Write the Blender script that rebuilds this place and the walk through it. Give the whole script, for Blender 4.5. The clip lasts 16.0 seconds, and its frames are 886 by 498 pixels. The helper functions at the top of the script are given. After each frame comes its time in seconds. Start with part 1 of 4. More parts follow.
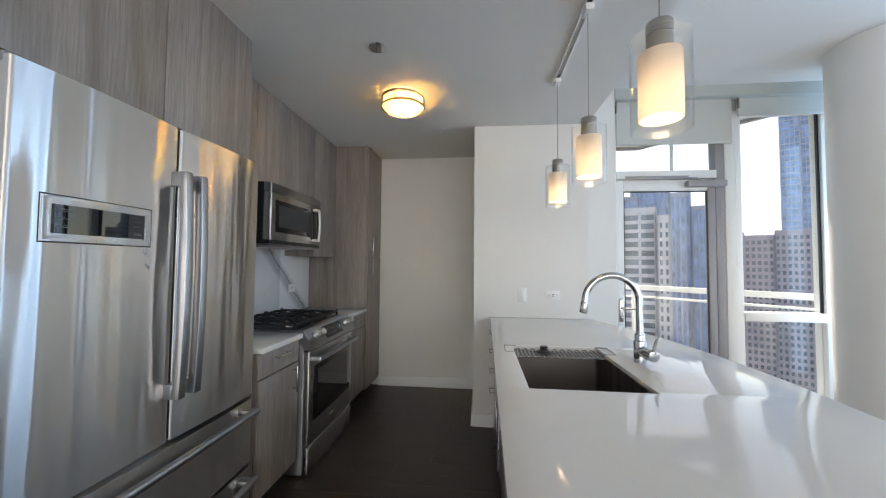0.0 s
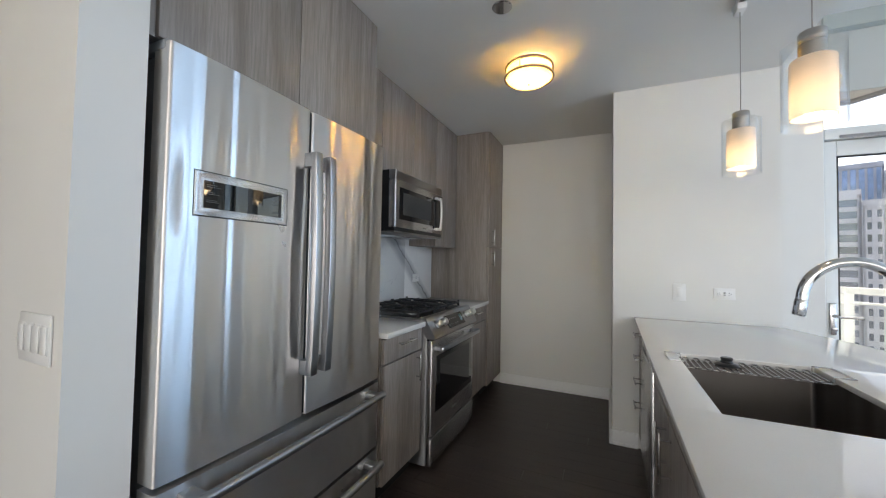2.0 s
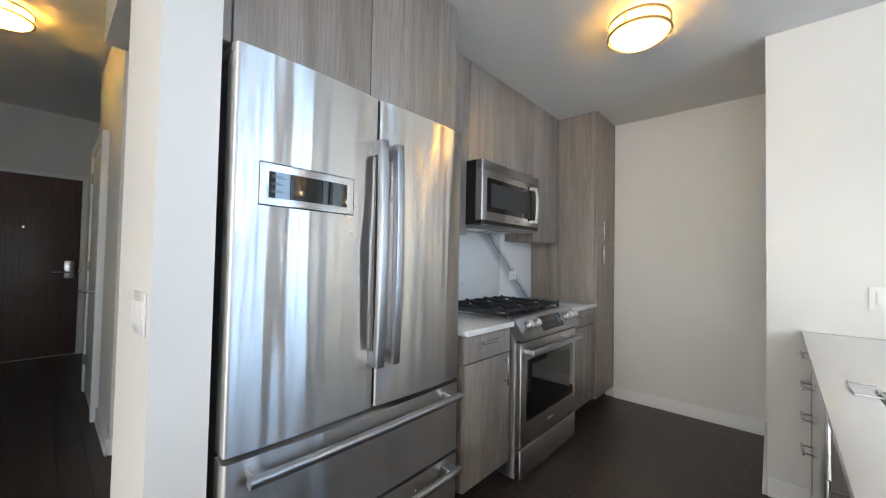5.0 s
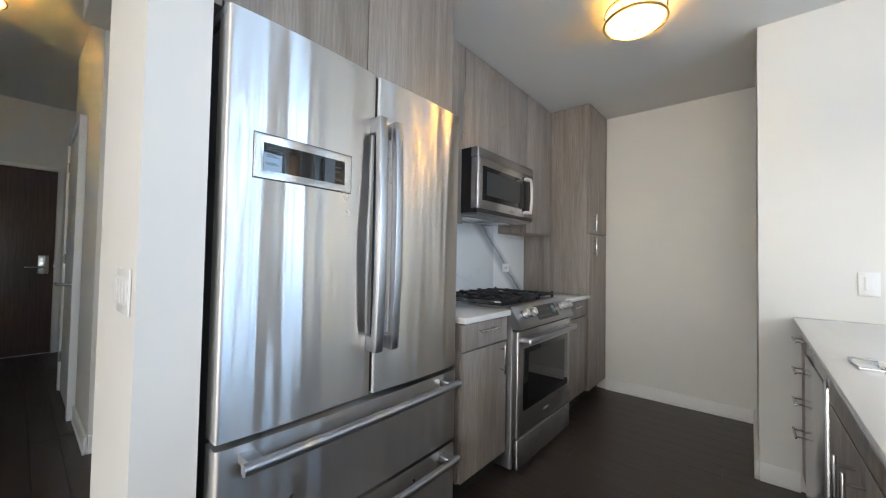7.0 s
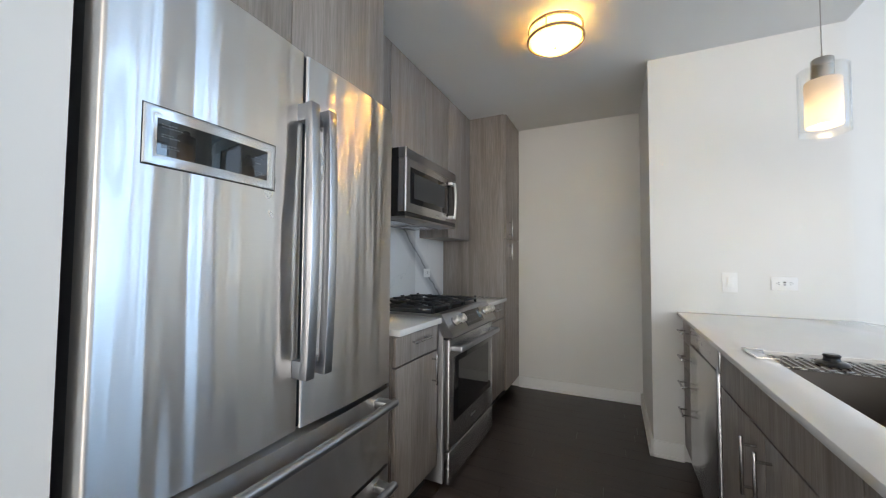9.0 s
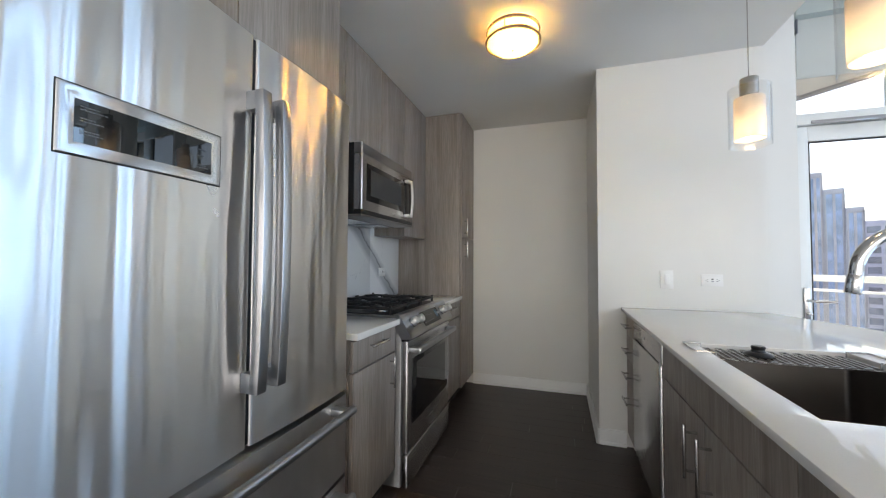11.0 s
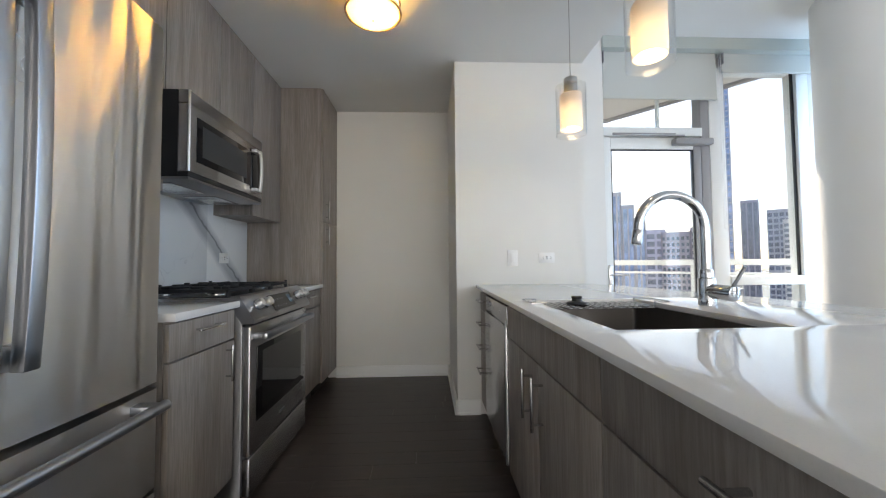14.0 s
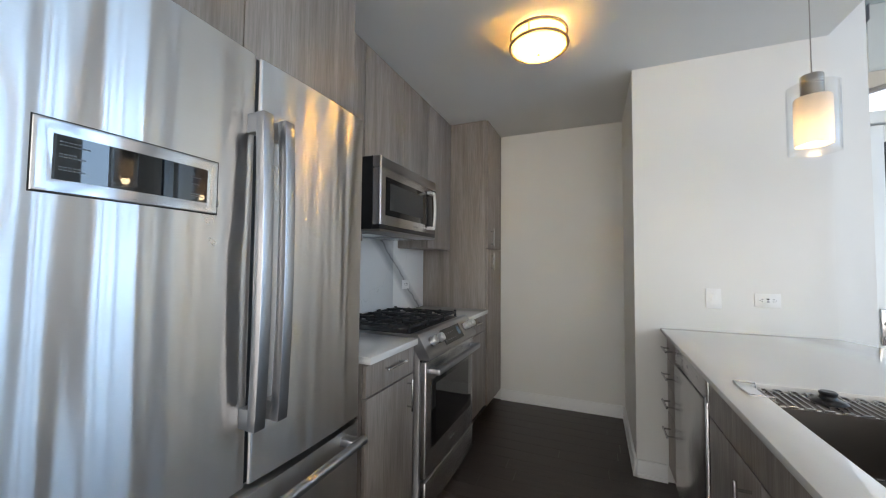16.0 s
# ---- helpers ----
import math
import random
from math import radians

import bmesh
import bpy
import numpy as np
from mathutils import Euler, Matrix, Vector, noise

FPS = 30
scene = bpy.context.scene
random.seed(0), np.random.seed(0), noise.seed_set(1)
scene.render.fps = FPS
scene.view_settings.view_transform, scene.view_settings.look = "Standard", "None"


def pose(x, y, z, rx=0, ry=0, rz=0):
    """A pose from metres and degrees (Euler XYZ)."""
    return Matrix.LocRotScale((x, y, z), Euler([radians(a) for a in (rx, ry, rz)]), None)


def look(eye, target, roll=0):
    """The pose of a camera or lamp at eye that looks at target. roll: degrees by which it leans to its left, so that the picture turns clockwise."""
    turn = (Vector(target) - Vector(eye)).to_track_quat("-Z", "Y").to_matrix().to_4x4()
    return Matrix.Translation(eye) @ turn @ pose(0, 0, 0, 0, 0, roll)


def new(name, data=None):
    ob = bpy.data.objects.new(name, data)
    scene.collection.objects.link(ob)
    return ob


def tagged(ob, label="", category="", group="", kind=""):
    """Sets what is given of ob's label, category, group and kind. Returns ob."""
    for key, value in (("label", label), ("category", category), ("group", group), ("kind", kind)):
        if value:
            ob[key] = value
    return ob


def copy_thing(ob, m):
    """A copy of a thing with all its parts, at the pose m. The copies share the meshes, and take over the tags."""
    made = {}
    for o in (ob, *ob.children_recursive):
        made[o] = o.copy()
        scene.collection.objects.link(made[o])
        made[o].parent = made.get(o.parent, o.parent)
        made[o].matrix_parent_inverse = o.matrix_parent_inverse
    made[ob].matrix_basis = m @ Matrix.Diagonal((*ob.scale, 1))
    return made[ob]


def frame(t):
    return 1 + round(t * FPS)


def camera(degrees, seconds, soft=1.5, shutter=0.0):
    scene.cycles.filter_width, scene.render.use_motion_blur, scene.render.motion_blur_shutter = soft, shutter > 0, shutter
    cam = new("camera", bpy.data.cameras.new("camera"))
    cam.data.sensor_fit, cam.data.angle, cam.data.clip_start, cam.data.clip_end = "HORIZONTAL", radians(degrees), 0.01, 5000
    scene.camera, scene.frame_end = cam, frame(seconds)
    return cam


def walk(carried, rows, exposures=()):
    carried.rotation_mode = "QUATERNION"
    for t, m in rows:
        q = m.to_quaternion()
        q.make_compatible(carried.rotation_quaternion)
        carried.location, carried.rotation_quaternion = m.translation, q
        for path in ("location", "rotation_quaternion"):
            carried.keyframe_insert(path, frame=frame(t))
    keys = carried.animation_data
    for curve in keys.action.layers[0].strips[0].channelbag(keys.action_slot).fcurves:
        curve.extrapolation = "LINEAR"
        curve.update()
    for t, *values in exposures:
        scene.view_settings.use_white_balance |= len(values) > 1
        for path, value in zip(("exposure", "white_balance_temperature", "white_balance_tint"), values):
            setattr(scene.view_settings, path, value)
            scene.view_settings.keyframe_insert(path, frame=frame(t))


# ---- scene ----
cam = camera(101.5, 16.0, soft=1.15)
PATH = [
    (0, (0.072, -0.001, 1.374), (-0.133, 1.987, 1.456), 0.5),
    (0.5, (0.091, -0.005, 1.336), (-0.248, 1.964, 1.416), 0.6),
    (1, (0.05, 0.0, 1.319), (-0.43, 1.94, 1.396), 0.8),
    (1.5, (0.029, 0.08, 1.32), (-0.654, 1.959, 1.383), 0.8),
    (2, (-0.021, 0.198, 1.31), (-0.847, 2.018, 1.37), 1.0),
    (2.5, (-0.038, 0.271, 1.296), (-1.023, 2.011, 1.357), 1.0),
    (3, (-0.01, 0.331, 1.292), (-1.184, 1.95, 1.343), 1.0),
    (3.5, (0.042, 0.388, 1.281), (-1.25, 1.914, 1.331), 1.2),
    (4, (0.049, 0.42, 1.264), (-1.284, 1.91, 1.312), 1.3),
    (4.5, (0.038, 0.418, 1.278), (-1.3, 1.903, 1.328), 1.2),
    (5, (0.041, 0.408, 1.274), (-1.304, 1.888, 1.327), 1.1),
    (7.5, (-0.056, 0.407, 1.197), (-1.299, 1.973, 1.254), 1.0),
    (8, (-0.105, 0.421, 1.204), (-1.207, 2.089, 1.268), 0.8),
    (8.5, (-0.163, 0.424, 1.213), (-1.131, 2.172, 1.283), 0.6),
    (9, (-0.194, 0.427, 1.219), (-1.051, 2.233, 1.299), 0.4),
    (11.5, (-0.258, 0.447, 1.237), (-0.705, 2.396, 1.306), 0.1),
    (12, (-0.272, 0.46, 1.091), (-0.495, 2.446, 1.17), -0.2),
    (12.5, (-0.23, 0.49, 1.0), (-0.296, 2.487, 1.076), -0.4),
    (13, (-0.192, 0.5, 0.958), (-0.109, 2.496, 1.038), -0.5),
    (13.5, (-0.19, 0.515, 0.994), (-0.075, 2.51, 1.073), -0.5),
    (14, (-0.191, 0.52, 1.086), (-0.106, 2.517, 1.163), -0.5),
    (14.5, (-0.173, 0.54, 1.209), (-0.312, 2.533, 1.291), -0.4),
    (15, (-0.17, 0.54, 1.304), (-0.626, 2.486, 1.371), -0.0),
    (15.5, (-0.17, 0.557, 1.319), (-0.833, 2.443, 1.393), 0.2),
    (16, (-0.211, 0.546, 1.306), (-0.986, 2.388, 1.39), 0.5),
]
EXPOSURES = [(0, 1.85, 7300, 15), (1.5, 1.88, 7300, 15), (2.5, 2.04, 7300, 15), (3.2, 2.31, 7300, 15), (5, 2.52, 7300, 15), (7.5, 2.43, 7300, 15), (8.5, 2.29, 7300, 15), (11.5, 2.10, 7300, 15), (13, 1.98, 7300, 15), (13.5, 2.20, 7300, 15), (14, 2.02, 7300, 15), (14.5, 1.80, 7300, 15), (15.2, 1.92, 7300, 15), (16, 2.09, 7300, 15)]
walk(cam, [(t, look(eye, target, roll)) for t, eye, target, roll in PATH], EXPOSURES)

# ---- world, sun and lamps ----
world = bpy.data.worlds.new("sky")
scene.world = world
world.use_nodes = True
wn = world.node_tree.nodes
wl = world.node_tree.links
sky = wn.new("ShaderNodeTexSky")
sky.sky_type = 'NISHITA'
sky.sun_disc = False
sky.sun_elevation = radians(43)
sky.sun_rotation = radians(17)
sky.dust_density = 0.8
wl.new(sky.outputs[0], wn["Background"].inputs[0])
wn["Background"].inputs[1].default_value = 0.065


def lamp(name, kind, m, energy, colour, **more):
    data = bpy.data.lights.new(name, kind)
    data.energy, data.color = energy, colour
    if "angle" in more:
        data.angle = more["angle"]
    if "radius" in more:
        data.shadow_soft_size = more["radius"]
    ob = new(name, data)
    ob.matrix_world = m
    return ob


SUN_AZ, SUN_EL = radians(17), radians(43)
to_sun = Vector((math.sin(SUN_AZ) * math.cos(SUN_EL), math.cos(SUN_AZ) * math.cos(SUN_EL), math.sin(SUN_EL)))
lamp("sun", "SUN", look(to_sun * 50, (0, 0, 0)), 3.0, (1.0, 0.95, 0.86), angle=radians(0.5))

# area lamps stand in for daylight at the east panes; the south ones are added fill
XE = 3.86                               # glass line of the long window wall
YS = -5.70                              # glass line of the added, unseen window wall at the back
# pane widths are picked for the bands they reflect in the fridge
EAST_PANES = ((-5.30, -4.30), (-3.75, -2.75), (-2.20, -1.20), (-0.65, 0.40), (0.92, 1.30), (1.62, 2.12), (2.40, 2.86), (3.12, 3.56))
FILL_PANES = ((-1.69, -0.45), (-0.34, 0.94), (1.05, 2.33), (2.44, 3.70))
SKYLIGHT, PALE_SKY, FILL_TINT = (0.35, 0.62, 1.0), (0.70, 0.85, 1.0), (0.96, 0.97, 0.98)
for y0, y1 in EAST_PANES:
    win = lamp("daylight_fill", "AREA", look((XE - 0.025, (y0 + y1) / 2, 1.48), (0, (y0 + y1) / 2, 1.48)), (13.0 if y0 > 0.9 else 3.4) * (y1 - y0), SKYLIGHT if y0 > 0.9 else PALE_SKY)
    win.data.shape, win.data.size, win.data.size_y = 'RECTANGLE', y1 - y0 - 0.04, 2.70
for x0, x1 in FILL_PANES:
    win = lamp("daylight_fill", "AREA", look(((x0 + x1) / 2, YS + 0.03, 1.48), ((x0 + x1) / 2, 0, 1.48)), 8.0 * (x1 - x0), FILL_TINT)
    win.data.shape, win.data.size, win.data.size_y = 'RECTANGLE', x1 - x0 - 0.04, 2.70

# ---- materials ----


def material(name, colour=(0.8, 0.8, 0.8), rough=0.5, metal=0.0):
    m = bpy.data.materials.new(name)
    m.use_nodes = True
    b = m.node_tree.nodes["Principled BSDF"]
    b.inputs["Base Color"].default_value = (*colour, 1)
    b.inputs["Roughness"].default_value = rough
    b.inputs["Metallic"].default_value = metal
    return m, m.node_tree.nodes, m.node_tree.links, b


def coords(n, l, scale, rand=False, kind="Object"):
    t = n.new("ShaderNodeTexCoord")
    mp = n.new("ShaderNodeMapping")
    mp.inputs["Scale"].default_value = scale
    l.new(t.outputs[kind], mp.inputs["Vector"])
    if rand:
        oi = n.new("ShaderNodeObjectInfo")
        mul = n.new("ShaderNodeMath")
        mul.operation = 'MULTIPLY'
        mul.inputs[1].default_value = 37.0
        l.new(oi.outputs["Random"], mul.inputs[0])
        l.new(mul.outputs[0], mp.inputs["Location"])
    return mp.outputs[0]


def tex(n, l, vec, scale, detail=4.0, rough=0.55, distortion=0.0):
    t = n.new("ShaderNodeTexNoise")
    t.inputs["Scale"].default_value = scale
    t.inputs["Detail"].default_value = detail
    t.inputs["Roughness"].default_value = rough
    t.inputs["Distortion"].default_value = distortion
    l.new(vec, t.inputs["Vector"])
    return t.outputs["Fac"]


def ramp(n, l, fac, stops):
    r = n.new("ShaderNodeValToRGB")
    el = r.color_ramp.elements
    while len(el) < len(stops):
        el.new(0.5)
    for e, (p, c) in zip(el, stops):
        e.position = p
        e.color = (*c, 1) if len(c) == 3 else c
    l.new(fac, r.inputs[0])
    return r.outputs[0]


def span(n, l, fac, a, b, c=0.0, d=1.0):
    r = n.new("ShaderNodeMapRange")
    for i, v in zip((1, 2, 3, 4), (a, b, c, d)):
        r.inputs[i].default_value = v
    l.new(fac, r.inputs[0])
    return r.outputs[0]


def mix(n, l, fac, a, b, mode='MIX'):
    x = n.new("ShaderNodeMix")
    x.data_type = 'RGBA'
    x.blend_type = mode
    for sock, v in ((x.inputs[0], fac), (x.inputs[6], a), (x.inputs[7], b)):
        if hasattr(v, "is_output"):
            l.new(v, sock)
        elif isinstance(v, (int, float)):
            sock.default_value = v
        else:
            sock.default_value = (*v, 1)
    return x.outputs[2]


def bump(n, l, b, height, strength, distance=0.001):
    u = n.new("ShaderNodeBump")
    u.inputs["Strength"].default_value = strength
    u.inputs["Distance"].default_value = distance
    l.new(height, u.inputs["Height"])
    l.new(u.outputs[0], b.inputs["Normal"])


def paint(name, colour, rough=0.55, grain=160.0, strength=0.12):
    m, n, l, b = material(name, colour, rough)
    v = coords(n, l, (1, 1, 1))
    big = tex(n, l, v, 1.3, 3)
    c = mix(n, l, span(n, l, big, 0.35, 0.7, 0.0, 1.0), colour, tuple(x * 0.96 for x in colour))
    l.new(c, b.inputs["Base Color"])
    l.new(span(n, l, tex(n, l, v, 6.0), 0.3, 0.7, rough - 0.05, rough + 0.07), b.inputs["Roughness"])
    bump(n, l, b, tex(n, l, v, grain, 2), strength, 0.0006)
    return m


def laminate():
    """Grey-taupe wood-grain laminate with upright grain."""
    m, n, l, b = material("taupe_wood", rough=0.42)
    v = coords(n, l, (1, 1, 0.055), True)
    fine = tex(n, l, v, 150, 5, 0.6)
    broad = tex(n, l, v, 16, 4, 0.6, 0.6)
    v2 = coords(n, l, (1, 1, 0.25), True)
    pores = tex(n, l, v2, 210, 3, 0.7)
    c = ramp(n, l, broad, [(0.28, (0.212, 0.176, 0.152)), (0.48, (0.298, 0.254, 0.224)), (0.62, (0.345, 0.300, 0.268)), (0.8, (0.405, 0.356, 0.322))])
    c = mix(n, l, span(n, l, fine, 0.38, 0.66, 0.0, 0.5), c, (0.17, 0.142, 0.122))
    c = mix(n, l, span(n, l, pores, 0.62, 0.74, 0.0, 0.35), c, (0.13, 0.105, 0.09))
    l.new(c, b.inputs["Base Color"])
    l.new(span(n, l, fine, 0.3, 0.7, 0.36, 0.5), b.inputs["Roughness"])
    bump(n, l, b, fine, 0.12, 0.0006)
    return m


def steel(name, colour=(0.56, 0.56, 0.57), rough=0.21, aniso=1.0, turn=0.25, wavy=False, grain=(3, 3, 900)):
    m, n, l, b = material(name, colour, rough, 1.0)
    v = coords(n, l, grain)
    g = tex(n, l, v, 1.0, 3, 0.6)
    l.new(mix(n, l, g, tuple(x * 0.97 for x in colour), tuple(min(1, x * 1.03) for x in colour)), b.inputs["Base Color"])
    big = tex(n, l, coords(n, l, (1, 1, 1)), 3.0, 3)
    l.new(span(n, l, big, 0.3, 0.7, rough - 0.03, rough + 0.04), b.inputs["Roughness"])
    b.inputs["Anisotropic"].default_value = aniso
    b.inputs["Anisotropic Rotation"].default_value = turn
    tg = n.new("ShaderNodeTangent")
    tg.direction_type, tg.axis = 'RADIAL', 'Z'
    l.new(tg.outputs[0], b.inputs["Tangent"])
    if wavy:
        # slight oil-canning of the sheet, and the pull of the pressed panel on the metal round it
        wave = tex(n, l, coords(n, l, (1, 4.4, 0.24)), 3.0, 0.5, 0.4)
        sep = n.new("ShaderNodeSeparateXYZ")
        l.new(n.new("ShaderNodeTexCoord").outputs["Object"], sep.inputs[0])

        def calc(op, a, c=None):
            k = n.new("ShaderNodeMath")
            k.operation = op
            for sock, val in zip(k.inputs, (a, c)):
                if hasattr(val, "is_output"):
                    l.new(val, sock)
                elif val is not None:
                    sock.default_value = val
            return k.outputs[0]
        off = []
        for k, centre, half in ((1, -0.273, 0.15), (2, 1.488, 0.05)):
            d = calc('MAXIMUM', calc('SUBTRACT', calc('ABSOLUTE', calc('SUBTRACT', sep.outputs[k], centre)), half), 0.0)
            off.append(calc('MULTIPLY', d, d))
        away = n.new("ShaderNodeMapRange")
        away.interpolation_type = 'SMOOTHSTEP'
        away.inputs[2].default_value = 0.13
        away.inputs[4].default_value = 0.30
        l.new(calc('SQRT', calc('ADD', *off)), away.inputs[0])
        bump(n, l, b, calc('ADD', wave, away.outputs[0]), 0.95, 0.014)
    else:
        bump(n, l, b, g, 0.03, 0.0003)
    return m


def metal(name, colour, rough):
    m, n, l, b = material(name, colour, rough, 1.0)
    l.new(span(n, l, tex(n, l, coords(n, l, (1, 1, 1)), 500.0), 0.3, 0.7, rough * 0.92, rough * 1.08), b.inputs["Roughness"])
    return m


def quartz():
    m, n, l, b = material("white_quartz", rough=0.09)
    b.inputs["Specular IOR Level"].default_value = 0.2
    v = coords(n, l, (1, 1, 1))
    c = mix(n, l, span(n, l, tex(n, l, v, 260, 2), 0.55, 0.7, 0, 0.35), (0.74, 0.715, 0.685), (0.66, 0.635, 0.60))
    c = mix(n, l, span(n, l, tex(n, l, v, 5, 4), 0.4, 0.7, 0, 0.3), c, (0.77, 0.75, 0.725))
    l.new(c, b.inputs["Base Color"])
    l.new(span(n, l, tex(n, l, v, 9, 3), 0.3, 0.7, 0.05, 0.08), b.inputs["Roughness"])
    return m


def marble():
    """White marble slab with one bold slanting grey vein and hairline veins."""
    m, n, l, b = material("veined_marble", rough=0.14)
    geo = n.new("ShaderNodeNewGeometry")
    sep = n.new("ShaderNodeSeparateXYZ")
    l.new(geo.outputs["Position"], sep.inputs[0])
    wob = tex(n, l, geo.outputs["Position"], 5.0, 5, 0.6)

    def math_node(op, a, c):
        k = n.new("ShaderNodeMath")
        k.operation = op
        for s, v in zip(k.inputs, (a, c)):
            if hasattr(v, "is_output"):
                l.new(v, s)
            elif v is not None:
                s.default_value = v
        return k.outputs[0]

    def vein(y0, z0, y1, z1, wobble, width, strength, colour, c):
        dy, dz = y1 - y0, z1 - z0
        ln = math.hypot(dy, dz)
        ny, nz = -dz / ln, dy / ln
        d = math_node('ADD', math_node('MULTIPLY', sep.outputs[1], ny), math_node('MULTIPLY', sep.outputs[2], nz))
        d = math_node('SUBTRACT', d, y0 * ny + z0 * nz)
        d = math_node('ADD', d, math_node('MULTIPLY', math_node('SUBTRACT', wob, 0.5), wobble))
        d = math_node('ABSOLUTE', d, None)
        return mix(n, l, span(n, l, d, width * 0.35, width, strength, 0.0), c, colour)

    base = mix(n, l, span(n, l, tex(n, l, geo.outputs["Position"], 2.2, 6), 0.45, 0.75, 0, 0.5), (0.86, 0.86, 0.85), (0.76, 0.77, 0.77))
    c = vein(2.85, 1.468, 3.44, 0.95, 0.05, 0.085, 0.8, (0.40, 0.41, 0.43), base)
    c = vein(2.88, 1.468, 3.47, 0.95, 0.12, 0.012, 0.7, (0.18, 0.18, 0.19), c)
    c = vein(1.9, 1.5, 2.7, 0.95, 0.5, 0.006, 0.35, (0.45, 0.45, 0.46), c)
    c = vein(2.3, 0.92, 3.2, 1.3, 0.6, 0.005, 0.3, (0.45, 0.45, 0.46), c)
    l.new(c, b.inputs["Base Color"])
    return m


def floor_wood():
    m, n, l, b = material("dark_walnut_floor", rough=0.38)
    v = coords(n, l, (0.06, 1, 1), True)
    g = tex(n, l, v, 55, 5, 0.6, 0.4)
    f = tex(n, l, v, 220, 3)
    c = ramp(n, l, g, [(0.3, (0.024, 0.016, 0.0135)), (0.55, (0.048, 0.034, 0.029)), (0.8, (0.082, 0.060, 0.052))])
    oi = n.new("ShaderNodeObjectInfo")
    c = mix(n, l, span(n, l, oi.outputs["Random"], 0, 1, 0.0, 0.35), c, (0.055, 0.04, 0.034))
    l.new(c, b.inputs["Base Color"])
    l.new(span(n, l, g, 0.3, 0.7, 0.30, 0.44), b.inputs["Roughness"])
    bump(n, l, b, f, 0.15, 0.0006)
    return m


def pane_glass(name, tint=(0.97, 0.985, 0.98), gloss=1.0):
    m = bpy.data.materials.new(name)
    m.use_nodes = True
    n, l = m.node_tree.nodes, m.node_tree.links
    n.remove(n["Principled BSDF"])
    tr, gl, fr, mx = n.new("ShaderNodeBsdfTransparent"), n.new("ShaderNodeBsdfGlossy"), n.new("ShaderNodeLayerWeight"), n.new("ShaderNodeMixShader")
    tr.inputs[0].default_value = (*tint, 1)
    gl.inputs["Roughness"].default_value = 0.01
    k5, k = n.new("ShaderNodeMath"), n.new("ShaderNodeMath")
    k5.operation, k.operation = 'POWER', 'MULTIPLY_ADD'
    k5.inputs[1].default_value = 5.0
    k.inputs[1].default_value, k.inputs[2].default_value = 0.9, 0.025 * gloss
    k.use_clamp = True
    l.new(fr.outputs["Facing"], k5.inputs[0])
    l.new(k5.outputs[0], k.inputs[0])
    l.new(k.outputs[0], mx.inputs[0])
    l.new(tr.outputs[0], mx.inputs[1])
    l.new(gl.outputs[0], mx.inputs[2])
    l.new(mx.outputs[0], n["Material Output"].inputs[0])
    return m


def opal(name, colour):
    """Milky glass lit from inside by its bulb."""
    m = bpy.data.materials.new(name)
    m.use_nodes = True
    n, l = m.node_tree.nodes, m.node_tree.links
    n.remove(n["Principled BSDF"])
    tl, df, gl = n.new("ShaderNodeBsdfTranslucent"), n.new("ShaderNodeBsdfDiffuse"), n.new("ShaderNodeBsdfGlossy")
    tl.inputs[0].default_value = (*colour, 1)
    df.inputs[0].default_value = (*colour, 1)
    gl.inputs["Roughness"].default_value = 0.15
    a, c = n.new("ShaderNodeMixShader"), n.new("ShaderNodeMixShader")
    a.inputs[0].default_value = 0.45
    c.inputs[0].default_value = 0.05
    l.new(tl.outputs[0], a.inputs[1])
    l.new(df.outputs[0], a.inputs[2])
    l.new(a.outputs[0], c.inputs[1])
    l.new(gl.outputs[0], c.inputs[2])
    l.new(c.outputs[0], n["Material Output"].inputs[0])
    return m


def glow(name, colour, strength):
    m, n, l, b = material(name, colour, 0.5)
    b.inputs["Emission Color"].default_value = (*colour, 1)
    b.inputs["Emission Strength"].default_value = strength
    return m


def facade(name, colour, rough=0.5, var=0.12):
    m, n, l, b = material(name, colour, rough)
    v = coords(n, l, (1, 1, 1))
    f = tex(n, l, v, 0.35, 4)
    l.new(mix(n, l, span(n, l, f, 0.3, 0.7, 0, 1), tuple(x * (1 - var) for x in colour), tuple(min(1, x * (1 + var)) for x in colour)), b.inputs["Base Color"])
    return m


WALL = paint("white_wall_paint", (0.765, 0.757, 0.728), 0.6)
CEIL = paint("white_ceiling_paint", (0.78, 0.775, 0.75), 0.75, 220, 0.2)
TRIM = paint("white_trim_paint", (0.85, 0.85, 0.84), 0.35, 90, 0.04)
WOOD = laminate()
STEEL = steel("brushed_steel", (0.56, 0.56, 0.57), 0.23)
STEEL_DOOR = steel("brushed_steel_sheet", (0.72, 0.70, 0.685), rough=0.30, wavy=True)
STEEL_DARK = steel("brushed_steel_dark", (0.40, 0.40, 0.41), 0.3)
STEEL_BAR = metal("satin_steel", (0.58, 0.58, 0.585), 0.24)
SATIN = metal("satin_handle_metal", (0.44, 0.45, 0.47), 0.36)
CHROME = metal("chrome", (0.60, 0.61, 0.62), 0.045)
NICKEL = metal("brushed_nickel", (0.52, 0.49, 0.46), 0.25)
BRONZE = metal("aged_nickel_ring", (0.33, 0.28, 0.22), 0.35)
SINK = steel("sink_steel", (0.24, 0.22, 0.205), 0.32, 0.5, 0.25, (300, 3, 3))
QUARTZ = quartz()
MARBLE = marble()
FLOORWOOD = floor_wood()
GLASS = pane_glass("window_glass")
CLEAR = pane_glass("clear_glass", (0.985, 0.985, 0.98), 1.6)
